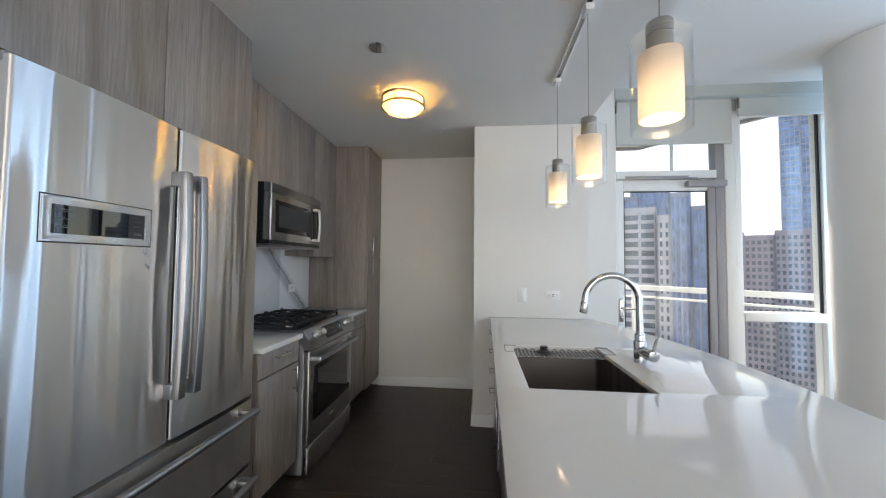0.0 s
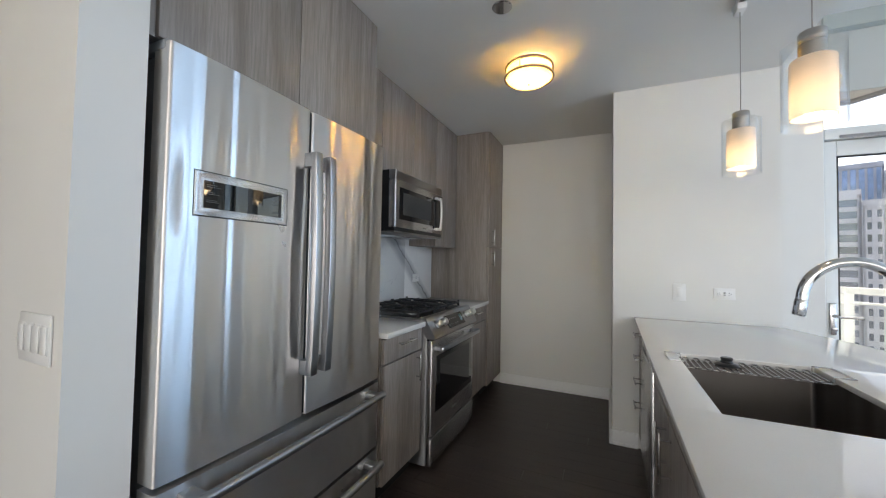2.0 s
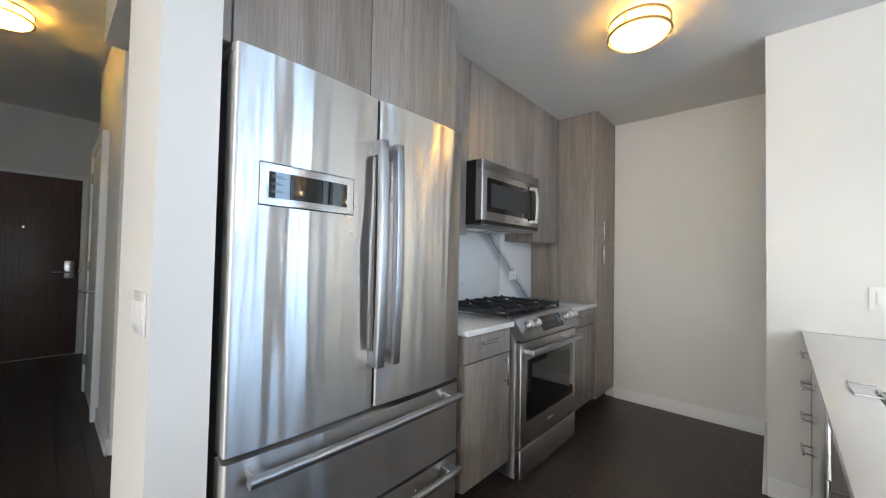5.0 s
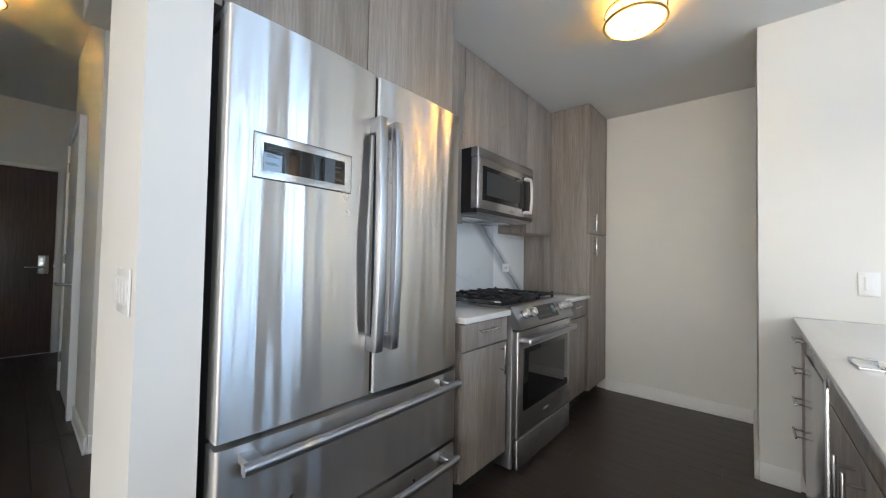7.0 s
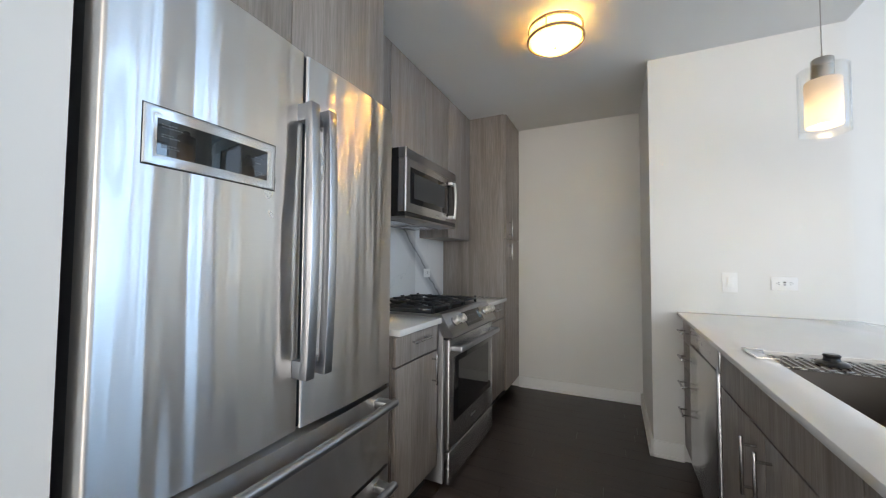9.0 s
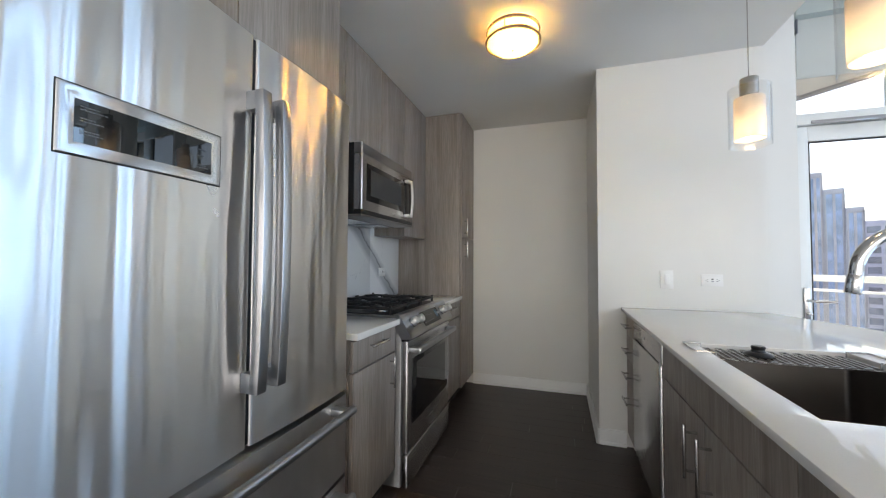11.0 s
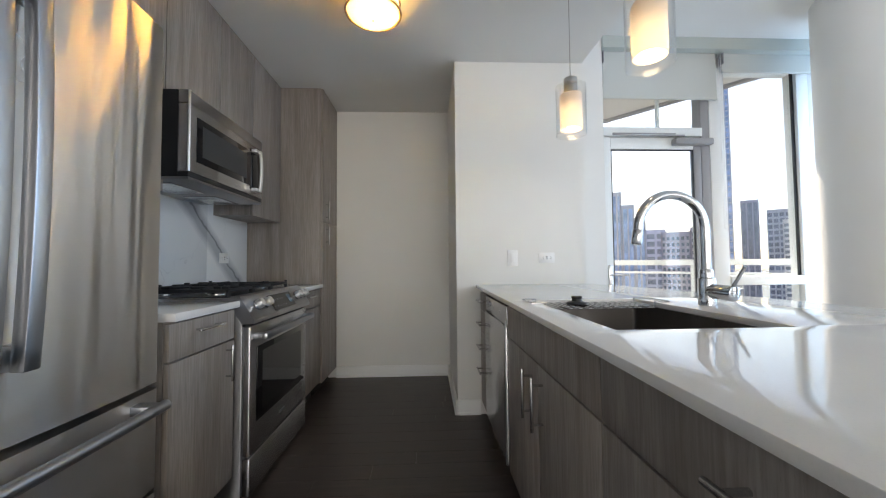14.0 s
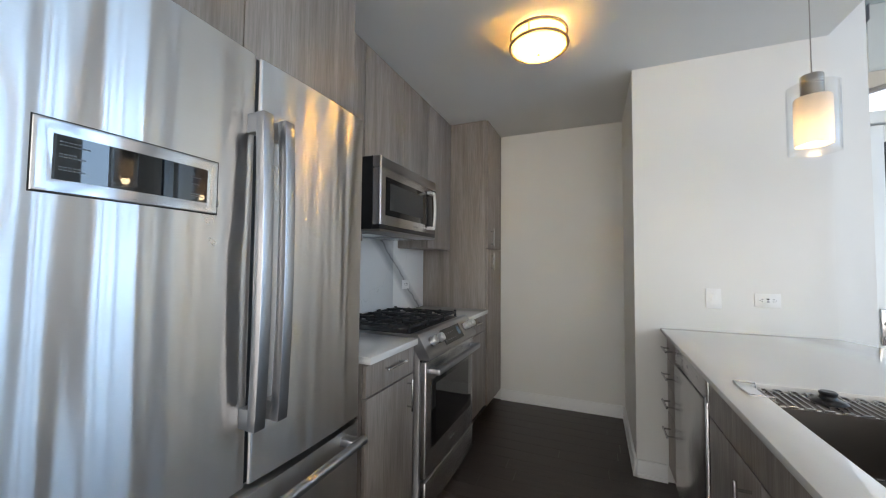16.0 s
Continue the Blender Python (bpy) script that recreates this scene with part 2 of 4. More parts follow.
OPAL = opal("opal_glass", (0.86, 0.82, 0.79))
AMBER = opal("amber_glass", (0.93, 0.80, 0.52))
BULB = glow("bulb", (1.0, 0.82, 0.52), 2.4)
BLACK_IRON = paint("cast_iron", (0.018, 0.018, 0.019), 0.55, 300, 0.4)
BLACK = material("black_plastic", (0.012, 0.012, 0.013), 0.35)[0]
# near-black for joints, plinths and gaps; recess shade is in the colour
DARKGAP = material("gap_and_recess_shade", (0.015, 0.014, 0.013), 0.8)[0]
OVENGLASS = material("black_oven_glass", (0.006, 0.006, 0.007), 0.04)[0]
DISPLAY = material("display_glass", (0.004, 0.005, 0.006), 0.015)[0]
DISPLAY.node_tree.nodes["Principled BSDF"].inputs["IOR"].default_value = 1.65
WHITE = material("white_plastic", (0.82, 0.82, 0.81), 0.3)[0]
INK = material("grey_print", (0.30, 0.31, 0.32), 0.4)[0]
FAINT = material("faint_print", (0.10, 0.105, 0.11), 0.4)[0]
KNOB = metal("pale_knob_metal", (0.90, 0.90, 0.89), 0.42)
ALU = paint("white_aluminium", (0.80, 0.82, 0.81), 0.35, 60, 0.03)
POCKET = paint("sage_grey_metal", (0.46, 0.50, 0.475), 0.4, 60, 0.03)
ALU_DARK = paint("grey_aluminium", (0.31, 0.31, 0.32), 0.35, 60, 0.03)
FABRIC = paint("white_shade_fabric", (0.54, 0.56, 0.535), 0.85, 500, 0.4)
CONCRETE = facade("pale_concrete", (0.62, 0.61, 0.59))


def dark_door():
    m, n, l, b = material("dark_brown_door_wood", rough=0.4)
    v = coords(n, l, (1, 1, 0.05))
    g = tex(n, l, v, 60, 5, 0.6, 0.5)
    l.new(ramp(n, l, g, [(0.3, (0.055, 0.033, 0.028)), (0.6, (0.098, 0.063, 0.055)), (0.85, (0.135, 0.09, 0.08))]), b.inputs["Base Color"])
    return m


DOORWOOD = dark_door()

# ---- building blocks ----


def box(x0, x1, y0, y1, z0, z1, bevel=0.0, bm=None):
    own = bmesh.new()
    bmesh.ops.create_cube(own, size=1.0)
    for v in own.verts:
        v.co = Vector((x0 + (v.co.x + 0.5) * (x1 - x0), y0 + (v.co.y + 0.5) * (y1 - y0), z0 + (v.co.z + 0.5) * (z1 - z0)))
    if bevel:
        bmesh.ops.bevel(own, geom=list(own.edges), offset=bevel, segments=2, profile=0.5, affect='EDGES')
    if bm is None:
        return own
    merge(bm, own)
    return bm


def merge(bm, own):
    me = bpy.data.meshes.new("join")
    own.to_mesh(me)
    own.free()
    bm.from_mesh(me)
    bpy.data.meshes.remove(me)


def rod(p, q, r, bm=None, seg=16, r2=None, bevel=0.0):
    p, q = Vector(p), Vector(q)
    own = bmesh.new()
    bmesh.ops.create_cone(own, cap_ends=True, cap_tris=False, segments=seg, radius1=r, radius2=r if r2 is None else r2, depth=(q - p).length)
    if bevel:
        es = [e for e in own.edges if len(e.link_faces) == 2 and any(len(f.verts) > 4 for f in e.link_faces)]
        bmesh.ops.bevel(own, geom=es, offset=bevel, segments=2, profile=0.5, affect='EDGES')
    m = Matrix.Translation((p + q) / 2) @ (q - p).to_track_quat('Z', 'Y').to_matrix().to_4x4()
    bmesh.ops.transform(own, matrix=m, verts=own.verts)
    if bm is None:
        return own
    merge(bm, own)
    return bm


def lathe(profile, centre, seg=40, bm=None):
    """A ring of (radius, z) points turned about an upright axis."""
    own = bmesh.new()
    rings = []
    for r, z in profile:
        if r < 1e-6:
            rings.append([own.verts.new((centre[0], centre[1], centre[2] + z))])
        else:
            rings.append([own.verts.new((centre[0] + r * math.cos(2 * math.pi * i / seg), centre[1] + r * math.sin(2 * math.pi * i / seg), centre[2] + z)) for i in range(seg)])
    for a, b in zip(rings, rings[1:]):
        for i in range(seg):
            j = (i + 1) % seg
            if len(a) == 1 and len(b) > 1:
                own.faces.new((a[0], b[i], b[j]))
            elif len(b) == 1 and len(a) > 1:
                own.faces.new((a[i], b[0], a[j]))
            elif len(a) > 1:
                own.faces.new((a[i], b[i], b[j], a[j]))
    bmesh.ops.recalc_face_normals(own, faces=own.faces)
    if bm is None:
        return own
    merge(bm, own)
    return bm


def tube(points, r, bm=None, seg=12, cap=True):
    """A round wire swept along points; r may be a list."""
    own = bmesh.new()
    pts = [Vector(p) for p in points]
    rs = r if isinstance(r, (list, tuple)) else [r] * len(pts)
    rings, up = [], None
    for i, p in enumerate(pts):
        d = (pts[min(i + 1, len(pts) - 1)] - pts[max(i - 1, 0)]).normalized()
        if up is None:
            up = d.orthogonal().normalized()
        up = (up - d * up.dot(d)).normalized()
        side = d.cross(up)
        rings.append([own.verts.new(p + (up * math.cos(a) + side * math.sin(a)) * rs[i]) for a in (2 * math.pi * k / seg for k in range(seg))])
    for a, b in zip(rings, rings[1:]):
        for k in range(seg):
            own.faces.new((a[k], a[(k + 1) % seg], b[(k + 1) % seg], b[k]))
    if cap:
        own.faces.new(list(reversed(rings[0])))
        own.faces.new(rings[-1])
    bmesh.ops.recalc_face_normals(own, faces=own.faces)
    if bm is None:
        return own
    merge(bm, own)
    return bm


def prism(outline, axis, a, b, bevel=0.0):
    """An outline of two coordinates drawn out along axis (0, 1 or 2) from a to b."""
    own = bmesh.new()

    def at(p, v):
        q = list(p)
        q.insert(axis, v)
        return q
    vs = [own.verts.new(at(p, a)) for p in outline]
    f = own.faces.new(vs)
    r = bmesh.ops.extrude_face_region(own, geom=[f])
    for v in r["geom"]:
        if isinstance(v, bmesh.types.BMVert):
            v.co[axis] = b
    bmesh.ops.recalc_face_normals(own, faces=own.faces)
    if bevel:
        bmesh.ops.bevel(own, geom=list(own.edges), offset=bevel, segments=2, profile=0.5, affect='EDGES')
    return own


def smooth_by_angle(me, degrees=35):
    me.polygons.foreach_set("use_smooth", [True] * len(me.polygons))
    bm = bmesh.new()
    bm.from_mesh(me)
    lim = radians(degrees)
    for e in bm.edges:
        e.smooth = len(e.link_faces) == 2 and e.calc_face_angle(9) < lim
    bm.to_mesh(me)
    bm.free()


def origin_of(ob):
    v = Vector((0, 0, 0))
    while ob:
        v += ob.location
        ob = ob.parent
    return v


def part(name, bm, mat, parent=None, label="", smooth=True):
    """Links a bmesh drawn in world places as one mesh object, under a thing or a part if given."""
    o = origin_of(parent)
    if o.length:
        bmesh.ops.translate(bm, verts=bm.verts, vec=-o)
    me = bpy.data.meshes.new(name)
    bm.to_mesh(me)
    bm.free()
    if mat is not None:
        me.materials.append(mat)
    if smooth:
        smooth_by_angle(me)
    ob = new(name, me)
    if parent:
        ob.parent = parent
    if label:
        tagged(ob, label)
    return ob


def thing(name, base, label, category, group="", kind=""):
    ob = new(name)
    ob.location = base
    ob.empty_display_size = 0.1
    return tagged(ob, label, category, group, kind)


def single(name, bm, mat, label, category="", group="", kind="", smooth=True):
    return tagged(part(name, bm, mat, None, "", smooth), label, category, group, kind)


def structure(name, bm, mat, label, smooth=False):
    return tagged(part(name, bm, mat, None, "", smooth), label, "", "", "structure")

# ---- the setting ----
KC, LC, HC = 2.583, 3.07, 2.95          # kitchen, living room and hall ceilings
XW, YF, YW = -1.70, 4.07, 3.68          # kitchen back wall, far wall, window plane

floor_ob = structure("floor", box(-6.6, 4.02, -5.85, 4.3, -0.25, -0.014), DARKGAP, "dark walnut plank floor, satin finish")
structure("ceiling_kitchen", box(XW - 0.15, 0.98, 0.592, YF + 0.1, KC, KC + 0.62), CEIL, "white painted dropped kitchen ceiling")
structure("ceiling_living", box(-1.15, 4.02, -0.996, 4.0, LC, LC + 0.14), CEIL, "white painted living room ceiling")
structure("ceiling_living_back", box(-1.95, 4.02, -5.80, -1.003, LC, LC + 0.14), CEIL, "white painted living room ceiling")
structure("ceiling_hall", box(-6.6, -1.153, -1.0, 1.05, HC, HC + 0.2), CEIL, "white painted hall ceiling")
structure("ceiling_alcove", box(-3.047, XW - 0.153, 0.72, 2.4, 2.58, 2.9), CEIL, "white painted alcove ceiling")

structure("wall_kitchen_back", box(XW - 0.15, XW, 0.74, YF + 0.1, 0, KC), WALL, "white painted wall behind the cabinets")
structure("wall_far", box(XW, 0.02, YF, YF + 0.12, 0, KC), WALL, "white painted wall at the end of the kitchen")
structure("wall_pier", box(0.018, 0.98, 3.152, YF + 0.12, 0, KC), WALL, "white painted wall pier beside the peninsula")
structure("wall_window_stub", box(0.983, 1.356, 3.585, 3.9, 0, LC), WALL, "white painted wall beside the balcony door")
structure("wall_fridge_end", box(XW - 0.03, -1.143, 0.596, 0.737, 0, LC + 0.1), WALL, "white painted wall end beside the fridge")
structure("wall_hall_far", box(-6.55, -4.70, 0.93, 1.05, 0, HC), WALL, "white painted hall wall by the entry")
structure("wall_hall_north", box(-4.697, -3.05, 0.72, 0.929, 0, HC), WALL, "white painted hall wall with a door")
structure("wall_alcove_west", box(-3.15, -3.053, 0.853, 2.4, 0, 2.58), WALL, "white painted alcove wall")
structure("wall_alcove_back", box(-3.15, XW - 0.153, 2.4, 2.5, 0, 2.58), WALL, "white painted alcove wall")
structure("wall_alcove_header", box(-3.047, XW - 0.153, 0.62, 0.718, 2.58, HC), WALL, "white painted header over the alcove")
structure("wall_entry", box(-6.6, -6.41, -1.0, 0.929, 0, HC), WALL, "white painted wall round the entry door")
structure("wall_hall_south", box(-6.4, -1.9, -0.85, -0.72, 0, HC), WALL, "white painted hall wall")
structure("wall_living_west", box(-1.95, -1.8, -5.65, -0.853, 0, LC), WALL, "white painted living room wall")
structure("wall_living_corner", box(3.703, 4.0, YS - 0.10, YS + 0.05, 0, LC), WALL, "white painted living room corner")


def baseboard(name, x0, x1, y0, y1, side):
    """Flat board with a stepped, rounded top edge and a thin shoe; side: the way it faces."""
    bm = bmesh.new()
    box(x0, x1, y0, y1, 0.0, 0.105, 0.002, bm)
    g = 0.006
    sx0, sx1, sy0, sy1 = x0, x1, y0, y1
    if side == "-y":
        sy0 = y0 - g
    if side == "+x":
        sx1 = x1 + g
    if side == "-x":
        sx0 = x0 - g
    box(sx0, sx1, sy0, sy1, 0.0, 0.022, 0.003, bm)
    return structure(name, bm, TRIM, "white painted baseboard", True)


baseboard("baseboard_far", -1.068, -0.002, YF - 0.016, YF - 0.001, "-y")
baseboard("baseboard_pier_side", 0.002, 0.017, 3.136, YF - 0.018, "-x")
baseboard("baseboard_pier_front", 0.0185, 0.183, 3.136, 3.151, "-y")
baseboard("baseboard_fridge_end", -1.142, -1.128, 0.582, 0.735, "+x")
baseboard("baseboard_fridge_south", XW - 0.03, -1.143, 0.581, 0.595, "-y")
baseboard("baseboard_hall", -3.72, -3.036, 0.704, 0.7185, "-y")
baseboard("baseboard_alcove", -3.052, -3.037, 0.72, 2.39, "+x")
baseboard("baseboard_entry", -6.408, -6.394, 0.762, 0.928, "+x")

# round column with a smooth painted surface
structure("column", lathe([(0.0, 0), (0.34, 0), (0.34, LC), (0.0, LC)], (3.11, 2.98, 0), 72), WALL, "round white painted concrete column", True)


# ---- window wall ----
def bar(x0, x1, y0, y1, z0, z1, b=0.004):
    return box(x0, x1, y0, y1, z0, z1, b)


structure("window_header", box(1.357, 3.80, 3.56, 3.70, 2.965, LC), POCKET, "pale grey-green metal shade pocket along the ceiling")
structure("wall_window_header", box(1.357, 3.80, 3.705, 3.85, 2.86, LC), WALL, "white painted band over the windows")

# balcony door
door = thing("balcony_door", (1.85, YW, 0.0), "white aluminium glazed balcony door with lever handle, closed", "door", "", "structure")
door.name = "door_1"
part("door_frame", bar(1.357, 1.392, 3.66, 3.78, 0, 2.86), ALU, door)
# frame and stile on the hinge side are darker than the rest
part("door_frame", bar(2.305, 2.386, 3.675, 3.78, 0, 2.86), ALU_DARK, door, "frame beside the hinges, darker than the other frame")
part("transom_rail", bar(1.393, 2.304, 3.655, 3.78, 2.215, 2.292), ALU, door)
part("transom_top", bar(1.393, 2.304, 3.665, 3.78, 2.81, 2.858), ALU, door)
part("threshold", bar(1.393, 2.304, 3.665, 3.78, 0.0, 0.03), ALU_DARK, door)
leaf = part("door_leaf", bar(1.397, 1.463, 3.675, 3.725, 0.034, 2.205), ALU, door)
part("stile", bar(2.232, 2.30, 3.675, 3.725, 0.034, 2.205), ALU_DARK, leaf, "hinge stile, darker than the other stile")
part("top_rail", bar(1.464, 2.231, 3.675, 3.725, 2.098, 2.205), ALU, leaf)
part("bottom_rail", bar(1.464, 2.231, 3.675, 3.725, 0.034, 0.26), ALU, leaf)
gl = part("pane", box(1.464, 2.231, 3.695, 3.703, 0.261, 2.097), GLASS, leaf)
gl.visible_shadow = False
for z0, z1, x0, x1 in ((0.262, 2.096, 1.4645, 1.474), (0.262, 2.096, 2.2215, 2.231)):
    part("gasket", box(x0, x1, 3.682, 3.694, z0, z1), BLACK, leaf)
part("gasket", box(1.475, 2.221, 3.682, 3.694, 2.086, 2.096), BLACK, leaf)
tp = part("transom_pane", box(1.393, 2.304, 3.71, 3.718, 2.293, 2.809), GLASS, door)
tp.visible_shadow = False
part("transom_bar", box(1.93, 1.95, 3.72, 3.75, 2.293, 2.809), ALU, door)
pl = part("handle_plate", box(1.408, 1.446, 3.655, 3.674, 0.83, 1.055, 0.008), STEEL_BAR, door, "satin steel handle plate")
part("lever", tube([(1.427, 3.655, 0.965), (1.427, 3.60, 0.965), (1.435, 3.59, 0.965), (1.55, 3.59, 0.965)], 0.009), STEEL_BAR, pl)
part("turn_knob", rod((1.427, 3.655, 0.875), (1.427, 3.625, 0.875), 0.012, bevel=0.002), STEEL_BAR, pl)
cl = part("door_closer", box(2.02, 2.37, 3.60, 3.673, 2.125, 2.185, 0.012), ALU_DARK, door, "grey metal door closer")
part("closer_arm", box(1.60, 2.12, 3.625, 3.64, 2.205, 2.216, 0.002), ALU_DARK, cl)
part("closer_arm", box(1.52, 1.80, 3.60, 3.612, 2.198, 2.209, 0.002), STEEL_DARK, cl)
part("closer_track", box(1.47, 2.05, 3.645, 3.654, 2.216, 2.238, 0.002), ALU_DARK, cl)


def window_bay(name, x0, x1, label):
    """Floor-to-ceiling bay with a low rail."""
    w = thing(name, ((x0 + x1) / 2, YW, 0), label, "window", "", "structure")
    a, b = x0 + 0.145, x1 - 0.115
    part("window_frame", bar(x0, a, 3.672, 3.80, 0, 2.86), ALU, w)
    part("window_frame", bar(b, x1, 3.672, 3.80, 0, 2.86), ALU, w)
    part("rail", bar(a, b, 3.66, 3.79, 0.865, 0.945), ALU, w)
    part("sill", bar(a, b, 3.66, 3.79, 0, 0.10), ALU, w)
    part("top_frame", bar(a, b, 3.68, 3.79, 2.835, 2.86), ALU, w)
    part("gasket", box(b - 0.022, b - 0.001, 3.70, 3.715, 0.946, 2.834), BLACK, w)
    for z0, z1 in ((0.946, 2.834), (0.101, 0.864)):
        p = part("pane", box(a, b, 3.72, 3.728, z0, z1), GLASS, w)
        p.visible_shadow = False
    return w


window_bay("window_1", 2.387, 3.345, "white aluminium full-height window with a low rail")
window_bay("window_2", 3.346, 3.80, "narrow white aluminium window with a low rail by the corner")

# glazed side of the living room
east = thing("window_3", (XE, 0, 0), "long white aluminium window wall of the living room", "window", "", "structure")
ends = [YS + 0.052] + [v for p in EAST_PANES for v in p] + [3.86]
# unseen panels, added to break the window reflections into bands
for a, b in zip(ends[::2], ends[1::2]):
    part("wall_panel", box(XE - 0.06, XE + 0.08, a, b - 0.001, 0, LC), WALL, east, "unseen white panel added between panes to band the fridge reflections")
for a, b in EAST_PANES:
    part("rail", box(XE - 0.05, XE + 0.06, a, b - 0.002, 0.865, 0.945), ALU, east)
    part("top_frame", box(XE - 0.05, XE + 0.06, a, b - 0.002, 2.86, LC), ALU, east)
    part("sill", box(XE - 0.05, XE + 0.06, a, b - 0.002, 0, 0.10), ALU, east)
    for z0, z1 in ((0.946, 2.859), (0.101, 0.864)):
        p = part("pane", box(XE, XE + 0.008, a, b - 0.002, z0, z1), GLASS, east)
        p.visible_shadow = False
# unseen window wall, added only to bring fill light from behind
south = thing("window_4", (1.0, YS, 0), "unseen window wall added behind the living room for fill light", "window", "", "structure")
for x in [-1.80] + [p[1] + 0.001 for p in FILL_PANES[:-1]]:
    part("mullion", box(x, x + 0.108, YS - 0.08, YS + 0.05, 0, LC), ALU, south)
for a, b in FILL_PANES:
    part("rail", box(a, b, YS - 0.07, YS + 0.04, 0.865, 0.945), ALU, south)
    part("top_frame", box(a, b, YS - 0.07, YS + 0.04, 2.86, LC), ALU, south)
    part("sill", box(a, b, YS - 0.07, YS + 0.04, 0, 0.10), ALU, south)
    for z0, z1 in ((0.946, 2.859), (0.101, 0.864)):
        p = part("pane", box(a, b, YS - 0.02, YS - 0.012, z0, z1), GLASS, south)
        p.visible_shadow = False


def roller_shade(x0, x1, z, label, cord):
    s = thing("roller_shade", ((x0 + x1) / 2, 3.6, z), label, "window shade", "roller shades")
    bm = bmesh.new()
    box(x0, x1, 3.628, 3.632, z + 0.02, 2.964, 0, bm)
    part("fabric", bm, FABRIC, s)
    part("hem_bar", box(x0, x1, 3.622, 3.638, z, 0.0215 + z, 0.003), FABRIC, s)
    part("end_bracket", box(x0 - 0.004, x0 - 0.0005, 3.60, 3.66, 2.86, 2.96), ALU_DARK, s)
    cb = bmesh.new()
    cx, zl = cord
    tube([(cx, 3.61, 2.95), (cx, 3.61, zl), (cx + 0.012, 3.61, zl - 0.02), (cx + 0.024, 3.61, zl), (cx + 0.024, 3.615, 2.95)], 0.0022, cb, 6)
    part("bead_chain", cb, WHITE, s, "white bead chain loop")
    return s


roller_shade(1.385, 2.43, 2.535, "white fabric roller shade lowered over the transom", (2.44, 1.38))
roller_shade(2.485, 3.33, 2.79, "white fabric roller shade rolled up over the window", (3.34, 1.30))

# ---- entry hall ----
entry = thing("door_2", (-6.40, 0.25, 0), "dark brown wooden entry door with lever lock, closed", "door", "", "structure")
part("door_leaf", box(-6.408, -6.385, -0.235, 0.705, 0.012, 2.165, 0.003), DOORWOOD, entry)
part("door_frame", box(-6.408, -6.375, 0.708, 0.760, 0, 2.21, 0.002), TRIM, entry)
part("door_frame", box(-6.408, -6.375, -0.285, -0.238, 0, 2.21, 0.002), TRIM, entry)
part("door_frame", box(-6.408, -6.375, -0.237, 0.707, 2.168, 2.21, 0.002), TRIM, entry)
part("peephole", rod((-6.386, 0.235, 1.55), (-6.378, 0.235, 1.55), 0.01), STEEL_BAR, entry)
ep = part("lock_plate", box(-6.384, -6.366, 0.575, 0.665, 0.94, 1.16, 0.006), STEEL_BAR, entry, "satin steel lock plate")
part("lever", tube([(-6.366, 0.62, 1.02), (-6.31, 0.62, 1.02), (-6.305, 0.60, 1.02), (-6.305, 0.47, 1.02)], 0.011), STEEL_BAR, ep)
part("latch", box(-6.374, -6.36, 0.70, 0.716, 1.0, 1.06, 0.002), STEEL_BAR, entry)

hd = thing("door_3", (-4.2, 0.70, 0), "white painted hall door with lever handle, closed", "door", "", "structure")
part("door_leaf", box(-4.60, -3.80, 0.690, 0.715, 0.01, 2.14, 0.002), TRIM, hd)
part("door_frame", box(-3.797, -3.725, 0.675, 0.718, 0, 2.21, 0.003), TRIM, hd)
part("door_frame", box(-4.675, -4.603, 0.675, 0.718, 0, 2.21, 0.003), TRIM, hd)
part("door_frame", box(-4.602, -3.798, 0.675, 0.718, 2.143, 2.21, 0.003), TRIM, hd)
rose = part("rose", rod((-3.87, 0.689, 0.965), (-3.87, 0.68, 0.965), 0.027), STEEL_BAR, hd)
part("lever", tube([(-3.87, 0.68, 0.965), (-3.87, 0.615, 0.965), (-3.89, 0.605, 0.965), (-3.99, 0.605, 0.965)], 0.010), STEEL_BAR, rose)
for z in (0.25, 1.1, 1.9):
    part("hinge", rod((-4.60, 0.683, z), (-4.60, 0.683, z + 0.09), 0.007, seg=8), STEEL_BAR, hd)
# ---- kitchen cabinets ----


def pull(p, q, out, parent, r=0.0055, post=0.14):
    """A bar pull from p to q standing off by the vector out, on two posts."""
    p, q, out = Vector(p), Vector(q), Vector(out)
    bm = bmesh.new()
    rod(p + out, q + out, r, bm, 12, bevel=0.001)
    for k in (post, 1 - post):
        s = p.lerp(q, k)
        rod(s, s + out, r * 0.85, bm, 10)
    return part("handle", bm, STEEL_BAR, parent, "satin steel bar pull")


def left_door(name, y0, y1, z0, z1, x, parent):
    return part(name, box(x - 0.019, x, y0 + 0.002, y1 - 0.002, z0 + 0.002, z1 - 0.002, 0.0012), WOOD, parent)


# tall surround and cabinet over the fridge
fc = thing("fridge_cabinet", (-1.40, 1.28, 1.93), "grey-taupe wood cabinet with two doors over the fridge", "cabinet")
part("body", box(XW, -1.192, 0.742, 1.788, 1.935, KC - 0.001), WOOD, fc)
left_door("door", 0.772, 1.284, 1.925, KC - 0.002, -1.172, fc)
left_door("door", 1.284, 1.816, 1.925, KC - 0.002, -1.172, fc)
part("filler", box(-1.205, -1.185, 0.739, 0.771, 1.925, KC - 0.002), WOOD, fc)
single("side_panel", box(XW, -1.192, 1.790, 1.814, 0.0, KC - 0.001, 0.001), WOOD, "grey-taupe wood side panel beside the fridge", "cabinet panel")

